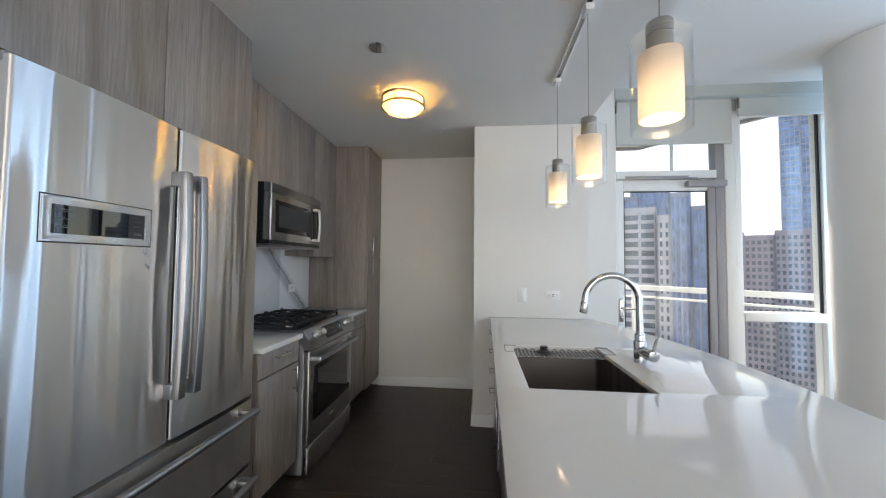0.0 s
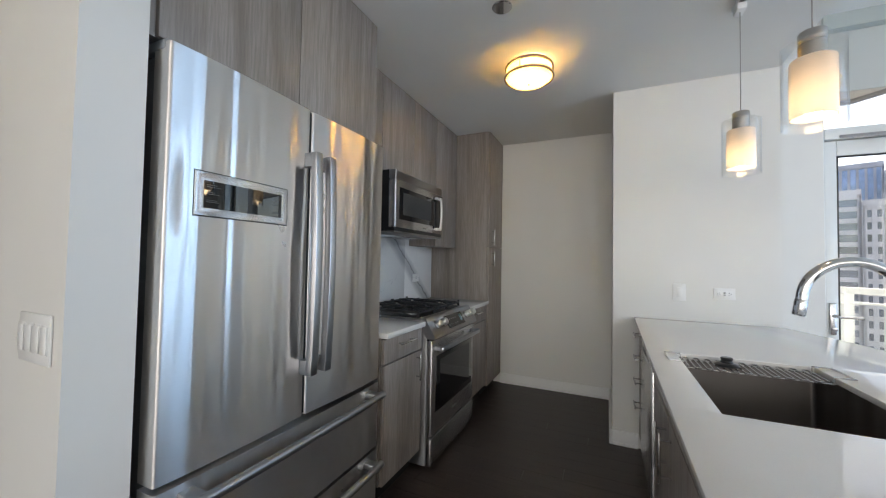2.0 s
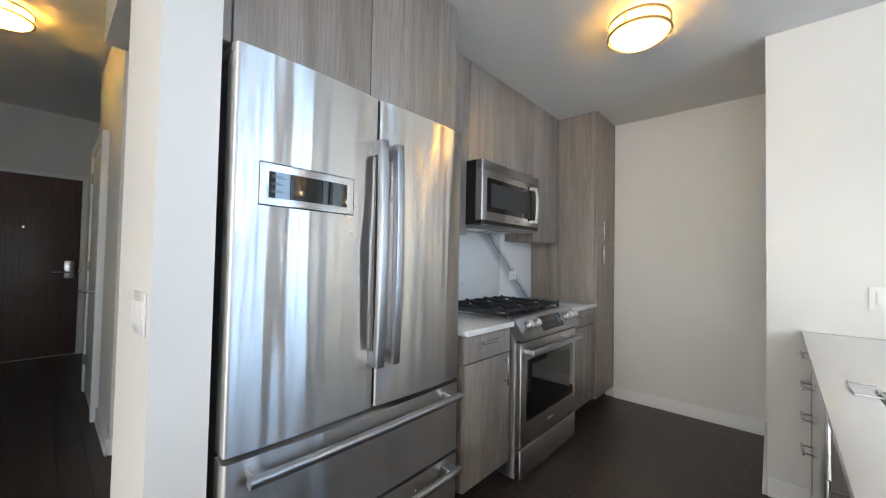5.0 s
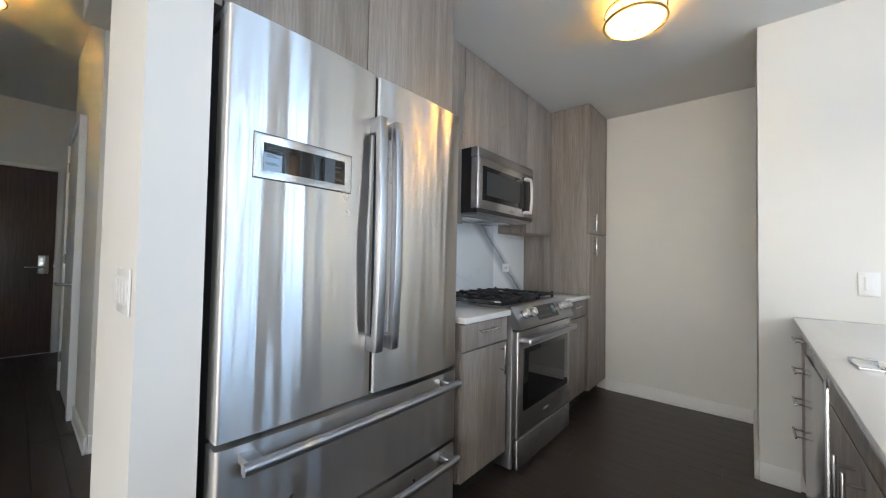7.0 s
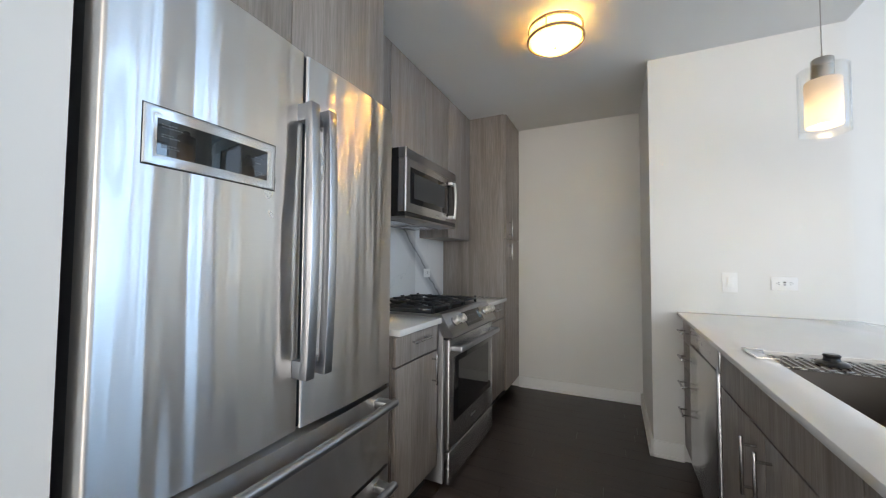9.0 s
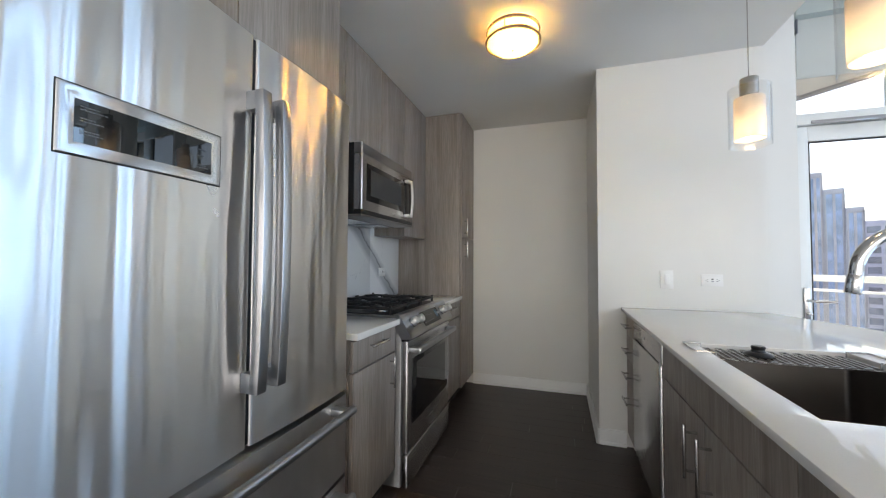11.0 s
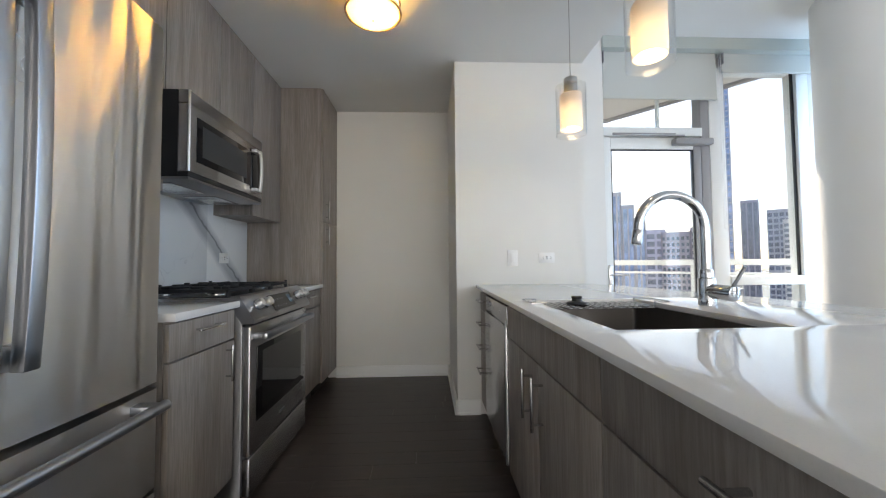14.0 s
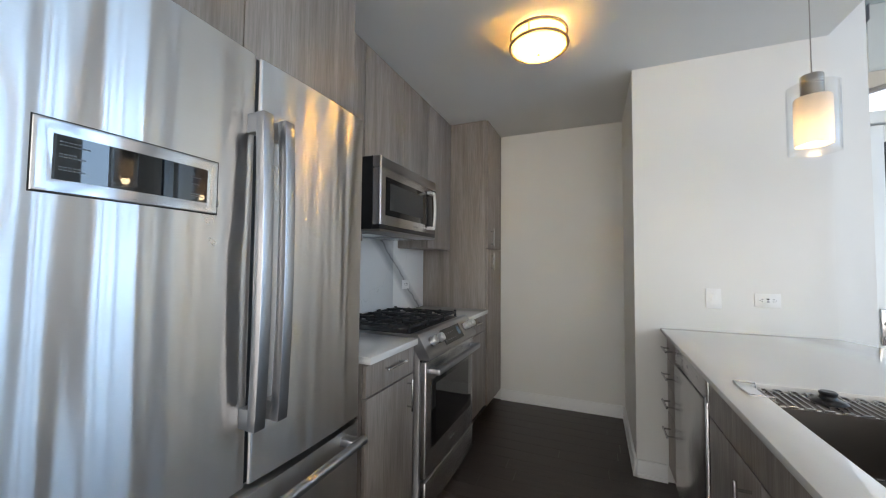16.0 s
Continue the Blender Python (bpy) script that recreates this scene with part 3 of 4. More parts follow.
UX = -1.42
for y0, y1, z0, splits, lab in ((1.818, 2.248, 1.43, (), "grey-taupe wood wall cabinet beside the microwave"),
                                (2.250, 3.108, 1.912, (2.70,), "grey-taupe wood wall cabinet over the microwave"),
                                (3.110, 3.586, 1.43, (), "grey-taupe wood wall cabinet beside the pantry")):
    wc = thing("wall_cabinet", ((XW + UX) / 2, (y0 + y1) / 2, z0), lab, "cabinet", "wall cabinets")
    part("body", box(XW, UX - 0.020, y0, y1, z0 + 0.004, KC - 0.001), WOOD, wc)
    e = [y0, *splits, y1]
    for a, b in zip(e, e[1:]):
        left_door("door", a, b, z0, KC - 0.002, UX, wc)

pantry = thing("pantry_cabinet", (-1.39, 3.83, 0.0), "tall grey-taupe wood pantry cabinet with two doors", "cabinet")
part("body", box(XW, -1.092, 3.590, YF - 0.002, 0.10, KC - 0.001, 0.001), WOOD, pantry)
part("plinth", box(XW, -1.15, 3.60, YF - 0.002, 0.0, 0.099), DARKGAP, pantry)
d = left_door("door", 3.592, YF - 0.004, 1.447, KC - 0.003, -1.071, pantry)
pull((-1.071, 3.690, 1.468), (-1.071, 3.690, 1.622), (0.028, 0, 0), d)
d = left_door("door", 3.592, YF - 0.004, 0.10, 1.444, -1.071, pantry)
pull((-1.071, 3.690, 1.255), (-1.071, 3.690, 1.405), (0.028, 0, 0), d)


def base_left(y0, y1, handle_y, label):
    c = thing("base_cabinet", (-1.4, (y0 + y1) / 2, 0), label, "cabinet", "base cabinets by the range")
    part("body", box(XW, -1.106, y0, y1, 0.115, 0.888), WOOD, c)
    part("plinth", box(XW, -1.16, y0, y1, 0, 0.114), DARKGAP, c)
    d = left_door("drawer", y0, y1, 0.748, 0.882, -1.085, c)
    m = (y0 + y1) / 2
    pull((-1.085, m - 0.085, 0.838), (-1.085, m + 0.085, 0.838), (0.028, 0, 0), d)
    d = left_door("door", y0, y1, 0.118, 0.744, -1.085, c)
    pull((-1.085, handle_y, 0.572), (-1.085, handle_y, 0.73), (0.028, 0, 0), d)


base_left(1.818, 2.244, 2.180, "grey-taupe wood base cabinet beside the fridge")
base_left(3.044, 3.587, 3.09, "grey-taupe wood base cabinet beside the pantry")
for y0, y1 in ((1.816, 2.248), (3.038, 3.588)):
    single("counter", box(XW + 0.012, -1.062, y0, y1, 0.889, 0.92, 0.003), QUARTZ, "white quartz counter beside the range", "counter", "counters by the range")
bs = thing("backsplash", (XW, 2.7, 0.92), "white marble backsplash with a bold grey vein", "backsplash")
for y0, y1 in ((1.816, 3.043), (3.044, 3.588)):
    part("slab", box(XW + 0.001, XW + 0.011, y0, y1, 0.9205, 1.909, 0.0006), MARBLE, bs)


def outlet(name, centre, axis, wide, label, kind):
    """A wall plate on a wall facing -y, +x or -y, with its inserts."""
    x, y, z = centre
    o = thing(name, centre, label, "outlet" if kind == "outlet" else "light switch")

    def slab(u0, u1, v0, v1, d0, d1, b=0.0):
        if axis == "-y":
            return box(x + u0, x + u1, y - d1, y - d0, z + v0, z + v1, b)
        return box(x + d0, x + d1, y + u0, y + u1, z + v0, z + v1, b)
    w, h = wide
    part("plate", slab(-w / 2, w / 2, -h / 2, h / 2, 0, 0.005, 0.0018), WHITE, o)
    if kind == "outlet":
        part("insert", slab(-w * 0.36, w * 0.36, -h * 0.26, h * 0.26, 0.0052, 0.0075, 0.001), WHITE, o)
        for s in (-1, 1):
            for k in (-0.006, 0.006):
                part("slot", slab(s * w * 0.22 - 0.004, s * w * 0.22 + 0.004, k - 0.0012, k + 0.0012, 0.0077, 0.0082), BLACK, o)
            part("slot", slab(s * w * 0.30 - 0.002, s * w * 0.30 + 0.002, -0.002, 0.002, 0.0077, 0.0082), BLACK, o)
        for k in (-0.007, 0.007):
            part("button", slab(-0.006, 0.006, k - 0.004, k + 0.004, 0.0077, 0.009, 0.001), BLACK if k > 0 else INK, o)
    else:
        n = kind
        step = w / n if n > 1 else w
        for i in range(n):
            c = -w / 2 + step * (i + 0.5)
            part("rocker_frame", slab(c - 0.0175, c + 0.0175, -0.036, 0.036, 0.0052, 0.0066, 0.0006), WHITE, o)
            part("rocker", slab(c - 0.0145, c + 0.0145, -0.032, 0.032, 0.0068, 0.0105, 0.002), WHITE, o)
    return o


outlet("light_switch", (0.432, 3.151, 1.117), "-y", (0.075, 0.118), "white single rocker switch on the pier wall", 1)
outlet("power_outlet", (0.684, 3.151, 1.117), "-y", (0.118, 0.075), "white power outlet on the pier wall", "outlet")
outlet("light_switch", (-1.272, 0.595, 1.105), "-y", (0.165, 0.118), "white four-gang switch on the wall end", 4)
outlet("power_outlet", (XW + 0.0112, 3.245, 1.135), "+x", (0.118, 0.075), "white power outlet on the marble backsplash", "outlet")
# ---- peninsula ----
PX, PF, Y0, Y1 = 0.160, 0.19, 0.32, 3.150


def back_edge(y):
    return 1.275 - 0.295 * ((y - 1.6) / 1.55) ** 2


def front_edge(y):
    return PX - 0.003 - 0.0130 * (Y1 - y)


SX0, SX1, SY0, SY1 = 0.252, 0.700, 1.362, 2.055


def counter_top():
    bm = bmesh.new()
    n = 40
    st = sorted(set([Y0 + (Y1 - Y0) * i / n for i in range(n + 1)] + [SY0, SY1]))
    rows = [[bm.verts.new((x, y, 0.925)) for x in (front_edge(y), SX0, SX1, back_edge(y))] for y in st]
    for (ya, a), (yb, b) in zip(zip(st, rows), zip(st[1:], rows[1:])):
        for k in range(3):
            if k == 1 and ya >= SY0 - 1e-6 and yb <= SY1 + 1e-6:
                continue
            bm.faces.new((a[k], a[k + 1], b[k + 1], b[k]))
    r = bmesh.ops.extrude_face_region(bm, geom=list(bm.faces))
    bmesh.ops.translate(bm, verts=[v for v in r["geom"] if isinstance(v, bmesh.types.BMVert)], vec=(0, 0, -0.020))
    bmesh.ops.recalc_face_normals(bm, faces=bm.faces)
    es = [e for e in bm.edges if len(e.link_faces) == 2 and e.calc_face_angle(0) > radians(60)]
    bmesh.ops.bevel(bm, geom=es, offset=0.0025, segments=2, profile=0.5, affect='EDGES')
    return bm


pc = thing("peninsula_counter", (0.6, 1.7, 0.887), "white quartz peninsula counter with a curved edge", "counter")
part("slab", counter_top(), QUARTZ, pc)
# support strips between cabinets and slab, coloured dark for the shadow line there
for x0, x1, y0, y1 in ((PF + 0.012, SX0 - 0.022, Y0 + 0.03, Y1 - 0.002), (SX1 + 0.022, 0.80, Y0 + 0.03, Y1 - 0.002),
                       (SX0 - 0.0215, SX1 + 0.0215, Y0 + 0.03, SY0 - 0.022), (SX0 - 0.0215, SX1 + 0.0215, SY1 + 0.022, Y1 - 0.002)):
    part("shadow_gap_strip", box(x0, x1, y0, y1, 0.887, 0.9045), DARKGAP, pc, "support strip under the slab, dark for the shadow line")


def right_front(name, y0, y1, z0, z1, parent, mat=None):
    return part(name, box(PF, PF + 0.019, y0 + 0.0015, y1 - 0.0015, z0 + 0.0015, z1 - 0.0015, 0.0012), mat or WOOD, parent)


def carcass(y0, y1, label, group="peninsula cabinets"):
    c = thing("base_cabinet", (0.5, (y0 + y1) / 2, 0), label, "cabinet", group)
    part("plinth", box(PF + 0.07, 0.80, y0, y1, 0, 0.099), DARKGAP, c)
    return c


OUT = (-0.038, 0, 0)
# drawer stack
c = carcass(2.885, 3.149, "grey-taupe wood cabinet with four drawers")
part("body", box(PF + 0.021, 0.80, 2.885, 3.149, 0.10, 0.886), WOOD, c)
for z0, z1, zh in ((0.748, 0.876, 0.820), (0.590, 0.745, 0.666), (0.432, 0.587, 0.509), (0.10, 0.429, 0.348)):
    d = right_front("drawer", 2.885, 3.146, z0, z1, c)
    pull((PF, 2.94, zh), (PF, 3.09, zh), OUT, d)
# sink cabinet
c = carcass(1.32, 2.255, "grey-taupe wood sink cabinet with two doors")
part("body", box(PF + 0.021, 0.23, 1.322, 2.253, 0.10, 0.886), WOOD, c)
part("body", box(0.23, 0.80, 1.322, 2.253, 0.10, 0.60), WOOD, c)
right_front("false_drawer", 1.32, 2.255, 0.733, 0.876, c)
d = right_front("door", 1.788, 2.255, 0.10, 0.730, c)
pull((PF, 1.853, 0.518), (PF, 1.853, 0.694), OUT, d)
d = right_front("door", 1.32, 1.788, 0.10, 0.730, c)
pull((PF, 1.735, 0.518), (PF, 1.735, 0.698), OUT, d)
# wide drawer over two doors
c = carcass(0.44, 1.318, "grey-taupe wood cabinet with a wide drawer over two doors")
part("body", box(PF + 0.021, 0.80, 0.442, 1.316, 0.10, 0.886), WOOD, c)
d = right_front("drawer", 0.44, 1.318, 0.733, 0.876, c)
pull((PF, 0.788, 0.810), (PF, 0.972, 0.810), OUT, d, 0.006)
d = right_front("door", 0.44, 0.881, 0.10, 0.730, c)
pull((PF, 0.825, 0.50), (PF, 0.825, 0.686), OUT, d, 0.006)
d = right_front("door", 0.881, 1.318, 0.10, 0.730, c)
pull((PF, 0.945, 0.50), (PF, 0.945, 0.686), OUT, d, 0.006)
single("end_panel", box(PF, 0.80, Y0 + 0.02, 0.4385, 0.0, 0.886, 0.001), WOOD, "grey-taupe wood end panel of the peninsula", "cabinet panel")
single("back_panel", box(0.802, 0.825, Y0 + 0.02, 3.149, 0.0, 0.886, 0.001), WOOD, "grey-taupe wood back panel of the peninsula", "cabinet panel")

# dishwasher
dw = thing("dishwasher", (0.5, 2.57, 0), "brushed steel dishwasher built into the peninsula", "dishwasher")
part("tub", box(PF + 0.021, 0.80, 2.262, 2.878, 0.10, 0.884), BLACK, dw)
dd = part("door", box(PF - 0.010, PF + 0.019, 2.266, 2.876, 0.115, 0.775, 0.004), STEEL, dw)
part("edge_trim", rod((PF - 0.008, 2.270, 0.12), (PF - 0.008, 2.270, 0.80), 0.0045, bevel=0.001), SATIN, dd)
part("control_strip", box(PF - 0.004, PF + 0.019, 2.266, 2.876, 0.779, 0.872, 0.004), STEEL, dw)
for y in (2.42, 2.60, 2.72):
    part("button", rod((PF - 0.0042, y, 0.83), (PF - 0.0065, y, 0.83), 0.008), STEEL_DARK, dw)
part("kick_plate", box(PF + 0.05, PF + 0.07, 2.262, 2.878, 0.0, 0.10), BLACK, dw)

# sink
sk = thing("sink", ((SX0 + SX1) / 2, (SY0 + SY1) / 2, 0.68), "undermount brushed steel kitchen sink in the peninsula", "sink")
bm = bmesh.new()
zb, zt = 0.675, 0.903
inner = [(SX0 - 0.004, SY0 - 0.004), (SX1 + 0.004, SY0 - 0.004), (SX1 + 0.004, SY1 + 0.004), (SX0 - 0.004, SY1 + 0.004)]
lip = [(SX0 - 0.02, SY0 - 0.02), (SX1 + 0.02, SY0 - 0.02), (SX1 + 0.02, SY1 + 0.02), (SX0 - 0.02, SY1 + 0.02)]
a = [bm.verts.new((x, y, zt)) for x, y in lip]
b = [bm.verts.new((x, y, zt)) for x, y in inner]
e = [bm.verts.new((x, y, zb)) for x, y in inner]
for i in range(4):
    j = (i + 1) % 4
    bm.faces.new((a[i], a[j], b[j], b[i]))
    bm.faces.new((b[i], b[j], e[j], e[i]))
bm.faces.new(e)
bmesh.ops.bevel(bm, geom=[x for x in bm.edges if all(v.co.z < zt + 1e-6 for v in x.verts) and any(v.co.z < zt - 0.01 for v in x.verts)], offset=0.016, segments=4, profile=0.5, affect='EDGES')
bmesh.ops.recalc_face_normals(bm, faces=bm.faces)
basin = part("basin", bm, SINK, sk)
part("drain", lathe([(0, 0.001), (0.03, 0.001), (0.043, 0.003), (0.045, 0.0)], (0.476, 1.70, zb)), STEEL_BAR, sk)

# wire grid on the bottom of the sink
sg = thing("sink_grid", ((SX0 + SX1) / 2, (SY0 + SY1) / 2, zb), "satin steel wire grid lying in the sink", "sink rack")
for i in range(15):
    x = SX0 + 0.04 + (SX1 - SX0 - 0.08) * i / 14
    part("wire", rod((x, SY0 + 0.03, zb + 0.022), (x, SY1 - 0.03, zb + 0.022), 0.0022, seg=6), STEEL_BAR, sg)
for y in (SY0 + 0.03, (SY0 + SY1) / 2, SY1 - 0.03):
    part("cross_wire", rod((SX0 + 0.03, y, zb + 0.018), (SX1 - 0.03, y, zb + 0.018), 0.003, seg=6), STEEL_BAR, sg)
for x in (SX0 + 0.04, SX1 - 0.04):
    for y in (SY0 + 0.03, SY1 - 0.03):
        part("foot", rod((x, y, zb + 0.001), (x, y, zb + 0.02), 0.005, seg=8), STEEL_BAR, sg)

# wire rack hooked over the far end of the sink
rk = thing("sink_rack", (0.476, 1.93, 0.90), "satin steel wire rack hooked over the sink", "sink rack")
RZ, RA, RB = 0.912, 1.885, 2.045
bm = bmesh.new()
pts, n = [], 22
for i in range(n):
    x = SX0 + 0.02 + (SX1 - SX0 - 0.04) * i / (n - 1)
    for y in ((RA, RB) if i % 2 == 0 else (RB, RA)):
        pts.append((x, y, RZ))
fine = []
for p, q in zip(pts, pts[1:]):
    fine += [Vector(p).lerp(Vector(q), k) for k in (0.08, 0.5, 0.92)]
tube(fine, 0.0032, bm, 6)
part("wire", bm, STEEL_BAR, rk)
for y in (RA + 0.012, RB - 0.012):
    part("cross_wire", rod((SX0 - 0.005, y, RZ - 0.006), (SX1 + 0.005, y, RZ - 0.006), 0.003, seg=8), STEEL_BAR, rk)
for s, x in ((-1, SX0), (1, SX1)):
    o = x + s * 0.045
    i = x - s * 0.012
    loop = [(i, RA + 0.012, RZ - 0.004), (i, RA + 0.012, 0.929), (o, RA + 0.012, 0.929), (o + s * 0.004, (RA + RB) / 2, 0.929), (o, RB - 0.004, 0.929), (i, RB - 0.004, 0.929), (i, RB - 0.004, RZ - 0.004)]
    part("hook", tube(loop, 0.0032, seg=8), STEEL_BAR, rk)
single("sink_stopper", lathe([(0, 0), (0.036, 0.0), (0.042, 0.004), (0.036, 0.010), (0.021, 0.014), (0.018, 0.022), (0.021, 0.030), (0.017, 0.034), (0, 0.034)], (0.405, 1.955, RZ + 0.0035), 32), BLACK, "black rubber sink stopper lying on the rack", "sink stopper")

# faucet
FX, FY = 0.815, 1.79
fa = thing("faucet", (FX, FY, 0.92), "chrome gooseneck kitchen faucet with a side lever", "faucet")
FZ = 0.9255
part("base", lathe([(0, 0), (0.0285, 0), (0.0285, 0.094), (0.0275, 0.098), (0.0225, 0.100), (0.0225, 0.126), (0.0205, 0.130), (0, 0.130)], (FX, FY, FZ), 36), CHROME, fa)
R, zc = 0.123, 1.203
arc = [(FX, FY, 1.03), (FX, FY, 1.12), (FX, FY, zc)] + [(FX - R + R * math.cos(a), FY, zc + R * math.sin(a)) for a in (math.pi * k / 20 for k in range(1, 20))]
sx, sz = FX - 2 * R - 0.001, zc - 0.004
arc += [(sx, FY, sz)]
part("neck", tube(arc, 0.0165, seg=24), CHROME, fa)
part("spray_head", tube([(sx, FY, sz - 0.0005), (sx - 0.001, FY, sz - 0.003), (sx - 0.008, FY, sz - 0.050), (sx - 0.0085, FY, sz - 0.053)], [0.0166, 0.0178, 0.0182, 0.0165], seg=24), CHROME, fa)
hb = part("handle_body", rod((FX + 0.003, FY - 0.012, 0.978), (FX + 0.020, FY - 0.098, 0.974), 0.0262, seg=36, bevel=0.003), CHROME, fa)
part("lever", tube([(FX + 0.017, FY - 0.090, 0.993), (FX + 0.011, FY - 0.122, 1.028), (FX + 0.004, FY - 0.158, 1.068)], [0.0062, 0.0060, 0.0058], seg=14), CHROME, hb)
# ---- fridge ----
fr = thing("fridge", (-1.37, 1.262, 0), "brushed steel french-door fridge with two freezer drawers", "fridge")
part("cabinet", box(-1.67, -1.156, 0.768, 1.756, 0.03, 1.862, 0.004), STEEL_DARK, fr)
part("base_grille", box(-1.60, -1.12, 0.78, 1.745, 0.005, 0.055), BLACK, fr)


FE = -1.082


def door_x(y):
    """The front of the two doors: each one gently bowed."""
    c = 1.0083 if y < 1.265 else 1.5183
    return FE + 0.010 * (1 - ((y - c) / 0.25) ** 2)


def drawer_x(y):
    return FE + 0.004 + 0.014 * (1 - ((y - 1.2615) / 0.5045) ** 2)


def bowed(y0, y1, back, front=door_x, r=0.010, n=24):
    """Plan of a fridge front with rounded corners."""
    pts = [(back, y0)]
    for i in range(5):
        a = math.pi / 2 * i / 4
        pts.append((front(y0 + r) - r + r * math.sin(a), y0 + r - r * math.cos(a)))
    for i in range(1, n):
        y = y0 + r + (y1 - y0 - 2 * r) * i / n
        pts.append((front(y), y))
    for i in range(5):
        a = math.pi / 2 * (4 - i) / 4
        pts.append((front(y1 - r) - r + r * math.sin(a), y1 - r + r * math.cos(a)))
    pts.append((back, y1))
    return pts


# black strip fills the door seam with the shade that falls in it
part("seam_shade_strip", box(-1.150, FE - 0.006, 1.2600, 1.2700, 0.712, 1.880, 0.0), BLACK, fr, "black strip that puts shade in the seam between the doors")
ld = part("door", prism(bowed(0.757, 1.2595, -1.152), 2, 0.706, 1.885), STEEL_DOOR, fr)
rd = part("door", prism(bowed(1.2705, 1.766, -1.152), 2, 0.706, 1.885), STEEL_DOOR, fr)
for z0, z1 in ((0.372, 0.688), (0.062, 0.358)):
    dr = part("drawer", prism(bowed(0.757, 1.766, -1.152, drawer_x, 0.016, 36), 2, z0, z1), STEEL_DOOR, fr)
    bm = bmesh.new()
    zh = z1 - 0.035
    n = 16
    tube([(-1.008 + 0.008 * (1 - (2 * i / n - 1) ** 2), 0.80 + 0.90 * i / n, zh) for i in range(n + 1)], 0.0165, bm, 16)
    hd2 = part("handle", bm, SATIN, dr, "satin steel bar handle")
    for y in (0.835, 1.665):
        part("bracket", box(-1.085, -1.008, y - 0.022, y + 0.022, zh - 0.014, zh + 0.014, 0.004), SATIN, dr)
for door_ob, y in ((ld, 1.247), (rd, 1.322)):
    bm = bmesh.new()
    za, zb2, n = 0.868, 1.712, 18
    outer, inner2 = [], []
    for i in range(n + 1):
        k = i / n
        b = 0.012 * (1 - (2 * k - 1) ** 2)
        outer.append((-1.018 + b, za + (zb2 - za) * k))
        inner2.append((-1.049 + b, za + (zb2 - za) * k))
    merge(bm, prism(outer + inner2[::-1], 1, y - 0.0175, y + 0.0175, 0.004))
    part("handle", bm, SATIN, door_ob, "satin steel bow handle")
    for z in (za + 0.028, zb2 - 0.028):
        part("bracket", box(-1.080, -1.028, y - 0.0165, y + 0.0165, z - 0.027, z + 0.027, 0.003), SATIN, door_ob)
# display with a shallow chamfered bezel that follows the bow of the door
PYA, PYB, PZA, PZB = 0.828, 1.150, 1.424, 1.552


def panel_ring(inset_y, inset_z, n=14):
    ya, yb, za, zb = PYA + inset_y, PYB - inset_y, PZA + inset_z, PZB - inset_z
    low = [(ya + (yb - ya) * k / n, za) for k in range(n + 1)]
    return low + [(y, zb) for y, z in reversed(low)]


def panel_loft(rings, cap=False):
    own = bmesh.new()
    vs = [[own.verts.new((door_x(y) + off, y, z)) for y, z in panel_ring(iy, iz)] for iy, iz, off in rings]
    m = len(vs[0])
    for a, b in zip(vs, vs[1:]):
        for k in range(m):
            own.faces.new((a[k], a[(k + 1) % m], b[(k + 1) % m], b[k]))
    if cap:
        t = vs[-1]
        for k in range(m // 2 - 1):
            own.faces.new((t[k], t[k + 1], t[m - 2 - k], t[m - 1 - k]))
    bmesh.ops.recalc_face_normals(own, faces=own.faces)
    return own


part("bezel", panel_loft([(0, 0, -0.003), (0, 0, 0.0012), (0.002, 0.002, 0.0030), (0.006, 0.006, 0.0034), (0.026, 0.024, 0.0008)]), STEEL, ld, "chamfered steel bezel")
part("display", panel_loft([(0.026, 0.024, -0.003), (0.026, 0.024, 0.0011)], True), DISPLAY, ld, "black glass display", False)
part("bezel_seam", panel_loft([(-0.0022, -0.0022, -0.003), (-0.0022, -0.0022, 0.0004), (0.002, 0.002, 0.0004)]), DARKGAP, ld)
bm = bmesh.new()
for y0, z, n in ((0.862, 1.515, 5), (0.862, 1.509, 7), (0.862, 1.493, 4), (0.862, 1.488, 6), (0.862, 1.470, 5), (0.862, 1.465, 6), (1.085, 1.502, 4), (1.085, 1.487, 3), (1.085, 1.464, 4), (1.085, 1.459, 5)):
    for k in range(n):
        y = y0 + 0.0062 * k
        box(door_x(y + 0.0024) + 0.0004, door_x(y + 0.0024) + 0.0016, y, y + 0.0048, z, z + 0.0022, 0, bm)
tagged(part("print", bm, FAINT, ld, "small grey print lines", False), kind="stuff")
for y in (0.775, 1.748):
    part("hinge_cover", box(-1.20, -1.10, y - 0.02, y + 0.02, 1.864, 1.897, 0.008), STEEL_DARK, fr, "grey plastic hinge cover")

# ---- range ----
RY0, RY1 = 2.250, 3.034
rg = thing("range", (-1.35, 2.64, 0), "brushed steel slide-in gas range with black grates", "range")
part("body", box(-1.68, -1.055, RY0, RY1, 0.02, 0.905, 0.003), STEEL_DARK, rg)
part("cooktop", box(-1.68, -1.09, RY0 - 0.004, RY1 + 0.004, 0.906, 0.930, 0.004), STEEL_DARK, rg)
part("burner_tray", box(-1.655, -1.13, RY0 + 0.03, RY1 - 0.03, 0.9305, 0.934, 0.001), BLACK, rg)
